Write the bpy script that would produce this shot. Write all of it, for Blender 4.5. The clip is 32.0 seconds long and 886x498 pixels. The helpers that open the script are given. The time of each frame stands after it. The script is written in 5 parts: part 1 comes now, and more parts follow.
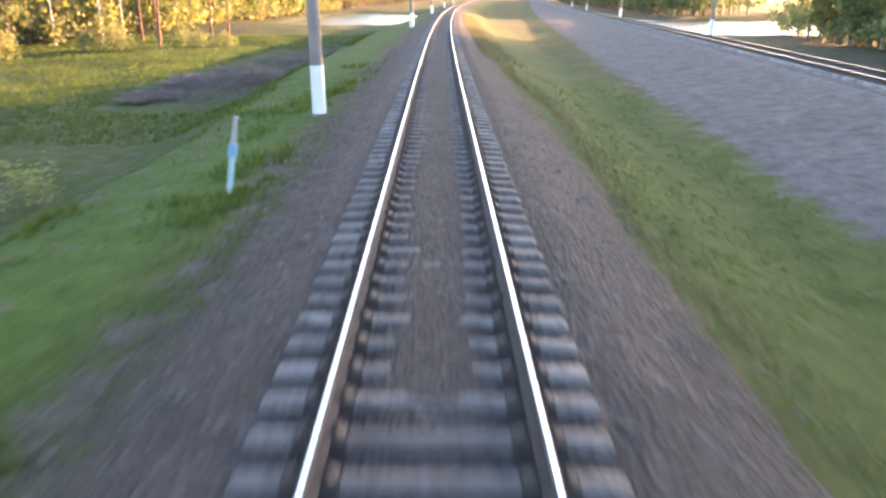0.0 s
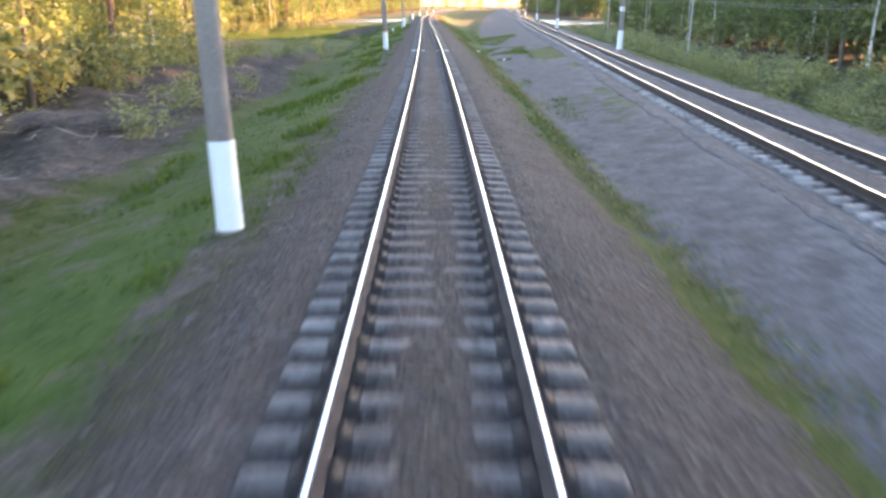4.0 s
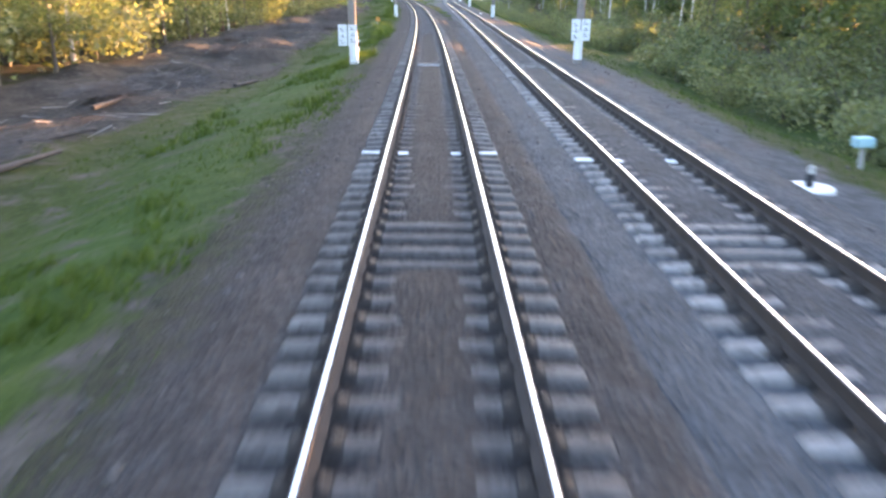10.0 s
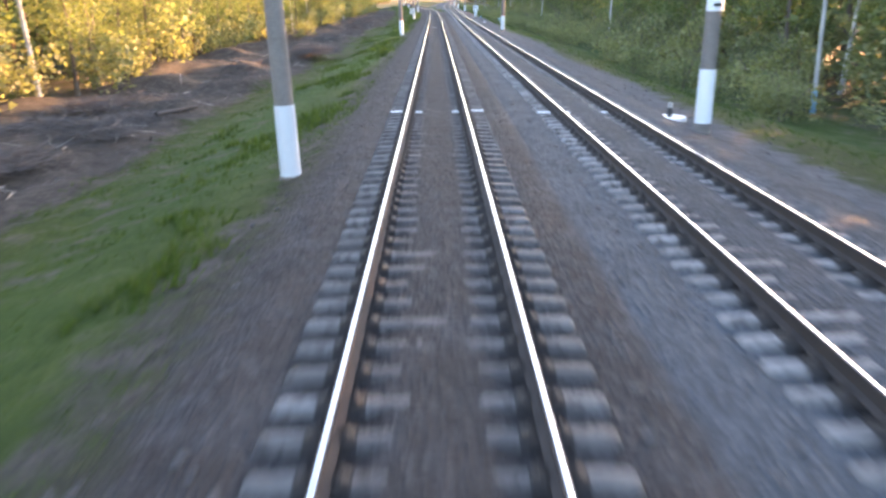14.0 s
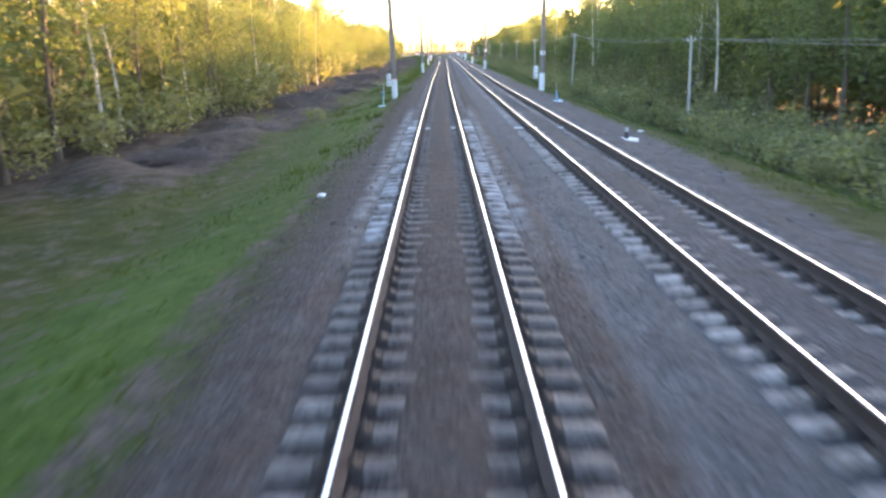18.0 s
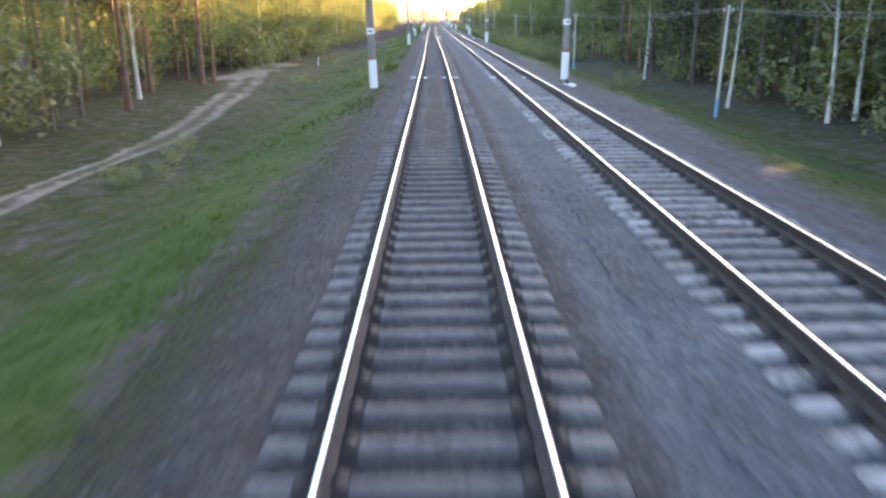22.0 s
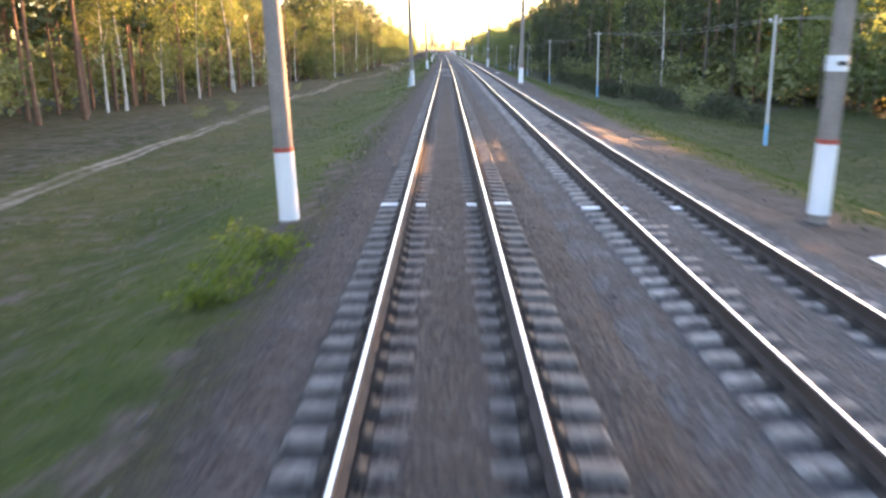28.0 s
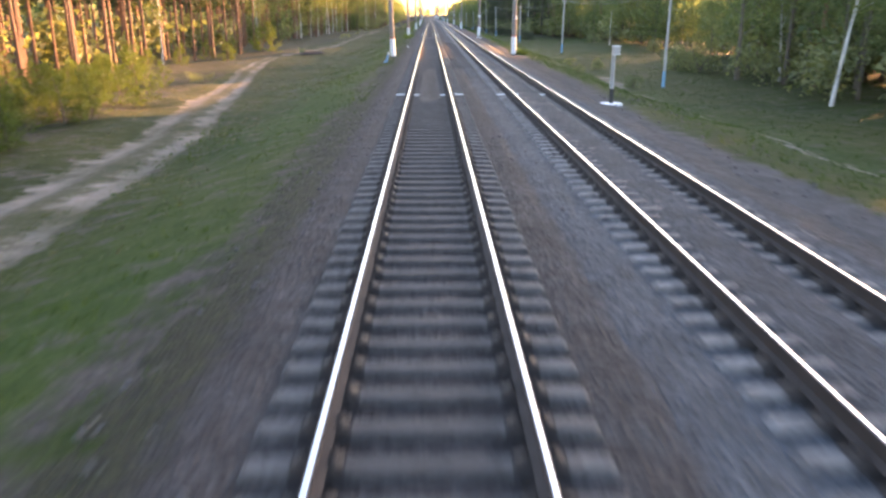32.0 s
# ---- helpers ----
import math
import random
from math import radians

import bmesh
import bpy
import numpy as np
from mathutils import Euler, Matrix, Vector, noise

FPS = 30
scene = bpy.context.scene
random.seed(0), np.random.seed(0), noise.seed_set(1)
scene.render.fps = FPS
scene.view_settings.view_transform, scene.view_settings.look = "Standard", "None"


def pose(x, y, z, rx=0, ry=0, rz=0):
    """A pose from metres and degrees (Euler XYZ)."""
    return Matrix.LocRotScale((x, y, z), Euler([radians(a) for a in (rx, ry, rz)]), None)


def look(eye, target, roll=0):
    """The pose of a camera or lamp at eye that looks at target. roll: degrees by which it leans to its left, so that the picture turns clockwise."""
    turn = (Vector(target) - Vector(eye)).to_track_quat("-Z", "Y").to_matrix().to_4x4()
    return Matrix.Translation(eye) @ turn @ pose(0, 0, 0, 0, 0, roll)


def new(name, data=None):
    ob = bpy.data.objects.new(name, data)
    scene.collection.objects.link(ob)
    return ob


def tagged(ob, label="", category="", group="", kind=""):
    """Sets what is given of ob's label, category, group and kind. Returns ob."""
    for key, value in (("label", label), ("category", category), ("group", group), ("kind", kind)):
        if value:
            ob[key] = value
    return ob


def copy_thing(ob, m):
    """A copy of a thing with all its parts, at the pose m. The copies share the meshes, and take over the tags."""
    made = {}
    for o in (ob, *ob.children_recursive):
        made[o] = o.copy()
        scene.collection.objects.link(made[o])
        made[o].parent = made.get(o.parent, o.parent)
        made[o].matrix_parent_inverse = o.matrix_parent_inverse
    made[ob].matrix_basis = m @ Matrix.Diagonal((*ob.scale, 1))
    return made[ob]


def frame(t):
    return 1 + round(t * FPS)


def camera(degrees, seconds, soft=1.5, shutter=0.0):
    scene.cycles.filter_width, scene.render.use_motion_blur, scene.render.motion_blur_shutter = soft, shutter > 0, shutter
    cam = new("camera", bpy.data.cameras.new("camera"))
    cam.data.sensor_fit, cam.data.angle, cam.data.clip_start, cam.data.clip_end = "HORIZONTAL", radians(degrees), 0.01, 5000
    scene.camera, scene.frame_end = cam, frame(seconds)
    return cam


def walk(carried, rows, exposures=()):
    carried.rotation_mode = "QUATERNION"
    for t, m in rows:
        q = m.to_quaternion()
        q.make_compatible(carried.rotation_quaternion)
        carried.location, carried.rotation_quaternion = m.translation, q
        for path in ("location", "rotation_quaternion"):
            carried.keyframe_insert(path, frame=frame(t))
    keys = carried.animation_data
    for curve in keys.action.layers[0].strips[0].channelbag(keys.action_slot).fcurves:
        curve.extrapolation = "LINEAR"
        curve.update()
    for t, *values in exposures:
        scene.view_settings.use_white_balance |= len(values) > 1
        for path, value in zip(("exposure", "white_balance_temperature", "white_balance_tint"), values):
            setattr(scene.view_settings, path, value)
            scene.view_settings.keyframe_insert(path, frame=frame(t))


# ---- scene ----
cam = camera(59.23, 32.0, soft=2.6, shutter=0.26)
EYE_HEIGHT = 2.889
# seconds, x, y, yaw, pitch, roll
PATH = [
    (0.0, -1.203, 17.959, 3.260, -18.157, 1.070),
    (0.5, -0.252, 3.843, 3.301, -17.982, 1.000),
    (1.0, 0.687, -10.241, 3.317, -17.704, 1.126),
    (1.5, 1.606, -24.240, 3.299, -17.567, 1.086),
    (2.0, 2.493, -38.135, 3.153, -17.488, 1.071),
    (2.5, 3.342, -51.924, 2.959, -17.462, 0.891),
    (3.0, 4.140, -65.534, 2.634, -17.456, 0.841),
    (3.5, 4.882, -78.965, 2.429, -17.410, 0.599),
    (4.0, 5.567, -92.241, 2.283, -17.406, 0.299),
    (4.5, 6.189, -105.365, 2.026, -17.440, 0.147),
    (5.0, 6.747, -118.338, 1.632, -17.511, 0.215),
    (5.5, 7.239, -131.164, 1.212, -17.615, 0.513),
    (6.0, 7.665, -143.844, 1.059, -17.747, 0.951),
    (6.5, 8.031, -156.444, 0.778, -17.873, 0.820),
    (7.0, 8.336, -168.967, 0.448, -17.923, 0.589),
    (7.5, 8.577, -181.618, 0.032, -18.131, 0.865),
    (8.0, 8.753, -194.316, -0.206, -18.225, 1.040),
    (8.5, 8.873, -207.143, -0.483, -18.447, 0.980),
    (9.0, 8.944, -220.063, -0.766, -18.543, 0.822),
    (9.5, 8.976, -233.110, -0.930, -18.610, 0.646),
    (10.0, 8.988, -246.071, -0.966, -18.508, 0.671),
    (10.5, 9.002, -259.089, -0.885, -18.299, 0.721),
    (11.0, 9.022, -272.156, -0.598, -17.593, 0.711),
    (11.5, 9.036, -285.277, -0.507, -16.961, 0.579),
    (12.0, 9.044, -298.402, -0.257, -17.216, -0.930),
    (12.5, 9.051, -311.460, -0.310, -17.211, -2.114),
    (13.0, 9.056, -324.548, -0.226, -17.458, -1.043),
    (13.5, 9.054, -337.755, -0.381, -17.642, -0.813),
    (14.0, 9.045, -351.065, -0.284, -17.861, -0.755),
    (14.5, 9.032, -364.437, 0.387, -17.569, -0.502),
    (15.0, 9.027, -377.856, 0.668, -16.845, -0.348),
    (15.5, 9.041, -391.324, 0.860, -15.965, -0.431),
    (16.0, 9.076, -404.843, 1.124, -15.208, -0.733),
    (16.5, 9.129, -418.418, 1.435, -14.850, -1.045),
    (17.0, 9.193, -432.051, 1.557, -15.171, -0.835),
    (17.5, 9.267, -445.720, 0.986, -14.715, -1.235),
    (18.0, 9.356, -459.479, 0.323, -14.352, -0.996),
    (18.5, 9.452, -473.328, 0.001, -14.305, -1.082),
    (19.0, 9.544, -487.323, -0.551, -14.355, -0.697),
    (19.5, 9.618, -501.155, -0.674, -14.663, -0.787),
    (20.0, 9.666, -514.877, -0.755, -15.544, -0.894),
    (20.5, 9.694, -528.473, -0.658, -16.384, -0.758),
    (21.0, 9.707, -542.076, -0.668, -16.932, -0.518),
    (21.5, 9.707, -555.693, -0.559, -16.678, -0.503),
    (22.0, 9.702, -569.547, -0.416, -16.498, -0.606),
    (22.5, 9.703, -583.405, -0.487, -16.267, -0.443),
    (23.0, 9.708, -597.205, -0.642, -16.266, -0.365),
    (23.5, 9.704, -610.888, -1.340, -15.744, -0.001),
    (24.0, 9.685, -624.437, -1.716, -14.447, 0.013),
    (24.5, 9.648, -637.881, -0.978, -13.570, -0.236),
    (25.0, 9.599, -651.381, -0.549, -13.399, -0.128),
    (25.5, 9.543, -664.789, -0.119, -13.418, -0.079),
    (26.0, 9.484, -678.242, 0.099, -13.417, -0.050),
    (26.5, 9.424, -691.739, 0.243, -13.458, -0.087),
    (27.0, 9.365, -705.282, 0.368, -13.604, -0.212),
    (27.5, 9.309, -718.871, 0.403, -13.919, -0.411),
    (28.0, 9.258, -732.506, 0.125, -14.463, -0.575),
    (28.5, 9.211, -746.209, -0.411, -15.429, -0.429),
    (29.0, 9.166, -759.912, -0.678, -15.742, -0.185),
    (29.5, 9.122, -773.688, -0.883, -16.224, 0.026),
    (30.0, 9.080, -787.504, -0.910, -16.586, -0.004),
    (30.5, 9.038, -801.357, -0.955, -16.929, -0.002),
    (31.0, 8.999, -815.087, -0.979, -16.790, -0.057),
    (31.5, 8.960, -828.746, -1.062, -16.750, -0.139),
    (32.0, 8.920, -842.338, -1.076, -16.804, -0.063),
]


def aim(x, y, yaw, pitch, roll):
    yaw, pitch = radians(yaw), radians(pitch)
    ahead = Vector((-math.sin(yaw) * math.cos(pitch), math.cos(yaw) * math.cos(pitch), math.sin(pitch)))
    eye = Vector((x, y, EYE_HEIGHT))
    return look(eye, eye + ahead * 10, roll)


walk(cam, [(r[0], aim(*r[1:])) for r in PATH], exposures=[(0.0, 3.82, 6350, 25), (5.0, 3.86, 6350, 25), (8.0, 3.9, 6350, 25), (13.0, 3.82, 6350, 25), (17.5, 3.68, 6350, 25), (21.0, 3.82, 6350, 25), (24.0, 3.92, 6450, 26), (26.0, 3.78, 6550, 27), (32.0, 3.54, 6650, 27)])

# ---- light: low evening sun ahead and to the right, clear sky ----
SUN_AZ, SUN_EL = 42.0, 6.5
world = bpy.data.worlds.new("evening_sky")
scene.world = world
world.use_nodes = True
wn = world.node_tree.nodes
sky = wn.new("ShaderNodeTexSky")
sky.sky_type = "NISHITA"
sky.sun_disc = False
sky.sun_elevation = radians(SUN_EL)
sky.sun_rotation = radians(SUN_AZ)
sky.air_density, sky.dust_density, sky.ozone_density = 1.0, 1.4, 1.2
wn["Background"].inputs[1].default_value = 0.12
world.node_tree.links.new(sky.outputs[0], wn["Background"].inputs[0])
sun_data = bpy.data.lights.new("sun", "SUN")
sun_data.energy, sun_data.angle, sun_data.color = 4.5, radians(0.6), (1.0, 0.53, 0.21)
sun = new("sun", sun_data)
az, el = radians(SUN_AZ), radians(SUN_EL)
TO_SUN = Vector((math.sin(az) * math.cos(el), math.cos(az) * math.cos(el), math.sin(el)))
sun.matrix_world = look(TO_SUN * 100, (0, 0, 0))

# ---- the line of the railway: curvature along its length ----
CURVE = [0.000, 0.000, 0.003, 0.010, -0.012, -0.004, -0.008, -0.032, -0.013, 0.003, 0.036, 0.104, 0.069, -0.065, 0.056, 0.084, 0.142, 0.046, -0.086, -0.042, -0.107, -0.117, 0.036, 0.045, -0.007, 0.058, -0.075, 0.203, 0.330, 0.438, 0.357, 0.372, 0.332, 0.272, 0.211, 0.128, 0.050, 0.009, -0.172, -0.300, -0.320, -0.316, -0.291, -0.267, -0.245, -0.225, -0.208, -0.193, -0.179, -0.168, -0.158, -0.150, -0.143, -0.138, -0.134, -0.131, -0.130]
S = np.arange(-900.0, 601.0, 1.0)
bend = np.interp(S, np.arange(-900.0, 501.0, 25.0), np.array(CURVE) * 1e-3)
bend[S > 320] = 0
heading = np.cumsum(bend)
heading -= heading[300]
LX, LY = np.cumsum(-np.sin(heading)), np.cumsum(np.cos(heading))
LX, LY = LX - LX[900], LY - LY[900]


def place(s, lat):
    """World x, y of points s metres along the line and lat metres to its right."""
    s, lat = np.broadcast_arrays(np.asarray(s, float), np.asarray(lat, float))
    c = np.clip(s, S[0], S[-1])
    h = np.interp(c, S, heading)
    x, y = np.interp(c, S, LX), np.interp(c, S, LY)
    over = s - c
    return x + lat * np.cos(h) - over * np.sin(h), y + lat * np.sin(h) + over * np.cos(h)


def turn(s):
    return float(np.interp(s, S, heading))


# distance of the second track from the first
D_S = [-900, -838, -783, -755, -727, -690, -650, -592, -537, -482, -426, -350, -293, -250, -215, -175, -155, -136, -118, -100, -80, -50, -17, 0, 35, 48, 75, 115, 200, 400, 600]
D_L = [4.02, 4.02, 3.94, 4.0, 3.98, 4.06, 4.18, 4.34, 4.28, 4.26, 4.31, 4.18, 4.08, 4.03, 4.17, 4.7, 5.25, 5.85, 6.3, 6.95, 7.9, 10.0, 13.0, 14.2, 16.9, 18.2, 20.8, 23.6, 28, 36, 44]
_s = np.arange(-900.0, 601.0, 5.0)
_d = np.interp(_s, D_S, D_L)
_d = np.convolve(np.pad(_d, 4, mode="edge"), np.ones(9) / 9, mode="valid")


def gap(s):
    return np.interp(s, _s, _d)


def rnd(i, k=0):
    """Repeatable pseudo-random numbers in 0..1."""
    v = np.sin(np.asarray(i, float) * 12.9898 + k * 78.233) * 43758.5453
    return v - np.floor(v)


def wave(x, y, k=0):
    """Smooth value noise, about -1..1, made of a few sines."""
    a = np.sin(x * 1.0 + 1.3 * np.sin(y * 0.7 + k) + k * 2.1) + np.sin(y * 1.1 + 1.7 * np.sin(x * 0.6 + k * 1.7))
    return 0.5 * a


PROFILE_L = ([-60, -30, -12, -8, -4.2, -3.0, -1.8, 0], [-2.3, -2.2, -2.0, -1.75, -0.8, -0.58, -0.26, -0.26])
PROFILE_A = ([0, 1.8, 3.0, 3.9, 6.5, 9], [-0.26, -0.26, -0.55, -0.72, -1.7, -2.0])
PROFILE_B = ([-14, -8, -4, -1.8, 1.8, 2.9, 5.2, 10, 13, 60], [-2.2, -1.2, -0.62, -0.26, -0.26, -0.56, -0.78, -2.1, -2.4, -2.5])


# stretches where the foot of the eastern slope lies deeper
HOLLOW = ([-690, -640, -605, -570, -470, -400, -372, -180, -130, -60, 0], [0, 0.15, 0.5, 1, 1.05, 0.8, 0, 0, 1, 1, 0.5])


def cleared(s, lat):
    """1 on the heaped cleared ground west of the line, 0 elsewhere."""
    far = np.clip(np.minimum(s - 54, 104 - s) / 8, 0, 1) * np.clip((lat + 18) / 2, 0, 1) * np.clip((-lat - 9) / 1.5, 0, 1)
    edge = 9.3 + 0.9 * wave(s * 0.09, 0 * s, 1) + 0.7 * wave(s * 0.33, 0 * s, 4)
    near = np.clip(np.minimum(s + 440, 8 - s) / 14, 0, 1) * np.clip((-lat - edge) / 1.6, 0, 1) * np.clip((lat + 24) / 4, 0, 1)
    return np.maximum(far, near)


def level(s, lat):
    """Height of the made ground under ballast and grass, with the rail heads at 0."""
    s, lat = np.broadcast_arrays(np.asarray(s, float), np.asarray(lat, float))
    left = np.interp(lat, *PROFILE_L)
    meadow = np.clip((s + 40) / 40, 0, 1) * np.clip((130 - s) / 24, 0, 1)
    left = left + meadow * np.interp(lat, [-60, -11, -7.2, -4.2, -3], [-0.9, -0.9, 0.45, 0.0, 0.0])
    u = lat - gap(s)
    right = np.maximum(np.interp(lat, *PROFILE_A), np.interp(u, *PROFILE_B))
    right = right + np.interp(s, *HOLLOW) * np.interp(u, [5.5, 10, 13.5, 20, 27, 60], [0, -0.55, -1.35, -0.9, -0.4, 0])
    z = np.where(lat < 0, left, right)
    rough = np.where(lat < 0, np.clip((-lat - 3.2) / 4, 0, 1), np.clip((u - 4.5) / 4, 0, 1))
    mid = np.where((lat > 3.4) & (u < -3.4), 0.35, 0)
    z = z + cleared(s, lat) * (0.6 * np.clip(wave(s * 0.55, lat * 0.8, 2), -0.2, 1) + 0.14 * wave(s * 1.7, lat * 1.9, 5))
    return z + (rough + mid) * (0.22 * wave(s * 0.13, lat * 0.21) + 0.09 * wave(s * 0.6, lat * 0.8, 3))


# ---- materials ----
def material(name, rough=0.8, metal=0.0):
    m = bpy.data.materials.new(name)
    m.use_nodes = True
    b = m.node_tree.nodes["Principled BSDF"]
    b.inputs["Roughness"].default_value, b.inputs["Metallic"].default_value = rough, metal
    return m, m.node_tree.nodes, m.node_tree.links, b


def noise_node(n, l, scale, detail=4.0, coord=None, rough=0.6):
    t = n.new("ShaderNodeTexNoise")
    t.inputs["Scale"].default_value, t.inputs["Detail"].default_value, t.inputs["Roughness"].default_value = scale, detail, rough
    if coord is None:
        coord = n.new("ShaderNodeNewGeometry").outputs["Position"]
    l.new(coord, t.inputs["Vector"])
    return t.outputs["Fac"]


def ramp(n, l, fac, stops):
    r = n.new("ShaderNodeValToRGB")
    while len(r.color_ramp.elements) < len(stops):
        r.color_ramp.elements.new(0.5)
    for e, (p, c) in zip(r.color_ramp.elements, stops):
        e.position, e.color = p, (*c, 1)
    l.new(fac, r.inputs[0])
    return r.outputs[0]


def mix(n, l, fac, a, b, mode="MIX"):
    m = n.new("ShaderNodeMix")
    m.data_type, m.blend_type = "RGBA", mode
    for value, socket in ((fac, m.inputs[0]), (a, m.inputs[6]), (b, m.inputs[7])):
        if isinstance(value, (int, float)):
            socket.default_value = value
        elif isinstance(value, tuple):
            socket.default_value = (*value, 1)
        else:
            l.new(value, socket)
    return m.outputs[2]


def bump(n, l, b, height, strength=0.5, distance=0.02):
    k = n.new("ShaderNodeBump")
    k.inputs["Strength"].default_value, k.inputs["Distance"].default_value = strength, distance
    l.new(height, k.inputs["Height"])
    l.new(k.outputs[0], b.inputs["Normal"])


def attribute(n, name):
    a = n.new("ShaderNodeAttribute")
    a.attribute_name = name
    return a.outputs["Fac"]


def plain(name, dark, light, scale=6.0, rough=0.8, metal=0.0, relief=0.3, distance=0.01, spread=(0.3, 0.7)):
    """A surface of two tones with grain at two scales, and a slight tint per object."""
    m, n, l, b = material(name, rough, metal)
    big = noise_node(n, l, scale * 0.25, 3)
    fine = noise_node(n, l, scale * 4, 5)
    fac = mix(n, l, 0.45, big, fine)
    col = ramp(n, l, fac, [(spread[0], dark), (spread[1], light)])
    info = n.new("ShaderNodeObjectInfo")
    tint = ramp(n, l, info.outputs["Random"], [(0.0, (0.82, 0.82, 0.82)), (1.0, (1.0, 1.0, 1.0))])
    l.new(mix(n, l, 1.0, col, tint, "MULTIPLY"), b.inputs["Base Color"])
    bump(n, l, b, fine, relief, distance)
    return m


def ballast_material():
    m, n, l, b = material("ballast", 0.9)
    b.inputs["Specular IOR Level"].default_value = 0.25
    fresh = attribute(n, "fresh")
    pos = n.new("ShaderNodeNewGeometry").outputs["Position"]
    vor = n.new("ShaderNodeTexVoronoi")
    vor.inputs["Scale"].default_value = 17.0
    l.new(pos, vor.inputs["Vector"])
    grey = n.new("ShaderNodeRGBToBW")
    l.new(vor.outputs["Color"], grey.inputs[0])
    old = ramp(n, l, grey.outputs[0], [(0.1, (0.028, 0.024, 0.023)), (0.55, (0.043, 0.037, 0.035)), (0.9, (0.078, 0.067, 0.064))])
    new_ = ramp(n, l, grey.outputs[0], [(0.1, (0.048, 0.054, 0.061)), (0.55, (0.07, 0.079, 0.09)), (0.9, (0.112, 0.124, 0.138))])
    patch = noise_node(n, l, 0.7, 4, pos)
    blot = noise_node(n, l, 2.6, 5, pos)
    edge = n.new("ShaderNodeMath")
    edge.operation = "ADD"
    l.new(fresh, edge.inputs[0])
    shift = n.new("ShaderNodeMath")
    shift.operation = "MULTIPLY_ADD"
    l.new(blot, shift.inputs[0])
    shift.inputs[1].default_value, shift.inputs[2].default_value = 1.2, -0.6
    l.new(shift.outputs[0], edge.inputs[1])
    col = mix(n, l, edge.outputs[0], old, new_)
    col = mix(n, l, 1.0, col, ramp(n, l, patch, [(0.32, (0.78, 0.77, 0.76)), (0.66, (1.08, 1.08, 1.08))]), "MULTIPLY")
    col = mix(n, l, attribute(n, "oil_and_dark"), col, (0.02, 0.017, 0.016))
    dusted = mix(n, l, 1.0, attribute(n, "lime"), ramp(n, l, noise_node(n, l, 2.1, 5, pos), [(0.4, (0.1, 0.1, 0.1)), (0.62, (0.62, 0.62, 0.62))]), "MULTIPLY")
    col = mix(n, l, dusted, col, (0.3, 0.33, 0.36))
    turf = n.new("ShaderNodeMath")
    turf.operation, turf.use_clamp = "MULTIPLY_ADD", True
    l.new(noise_node(n, l, 3.5, 5, pos), turf.inputs[0])
    turf.inputs[1].default_value = 2.4
    shy = n.new("ShaderNodeMath")
    shy.operation = "MULTIPLY_ADD"
    l.new(attribute(n, "turf"), shy.inputs[0])
    shy.inputs[1].default_value, shy.inputs[2].default_value = 2.0, -2.1
    l.new(shy.outputs[0], turf.inputs[2])
    soil = ramp(n, l, noise_node(n, l, 7, 5, pos), [(0.35, (0.022, 0.02, 0.014)), (0.65, (0.046, 0.048, 0.021))])
    col = mix(n, l, turf.outputs[0], col, soil)
    l.new(col, b.inputs["Base Color"])
    bump(n, l, b, vor.outputs["Distance"], 1.0, 0.05)
    return m


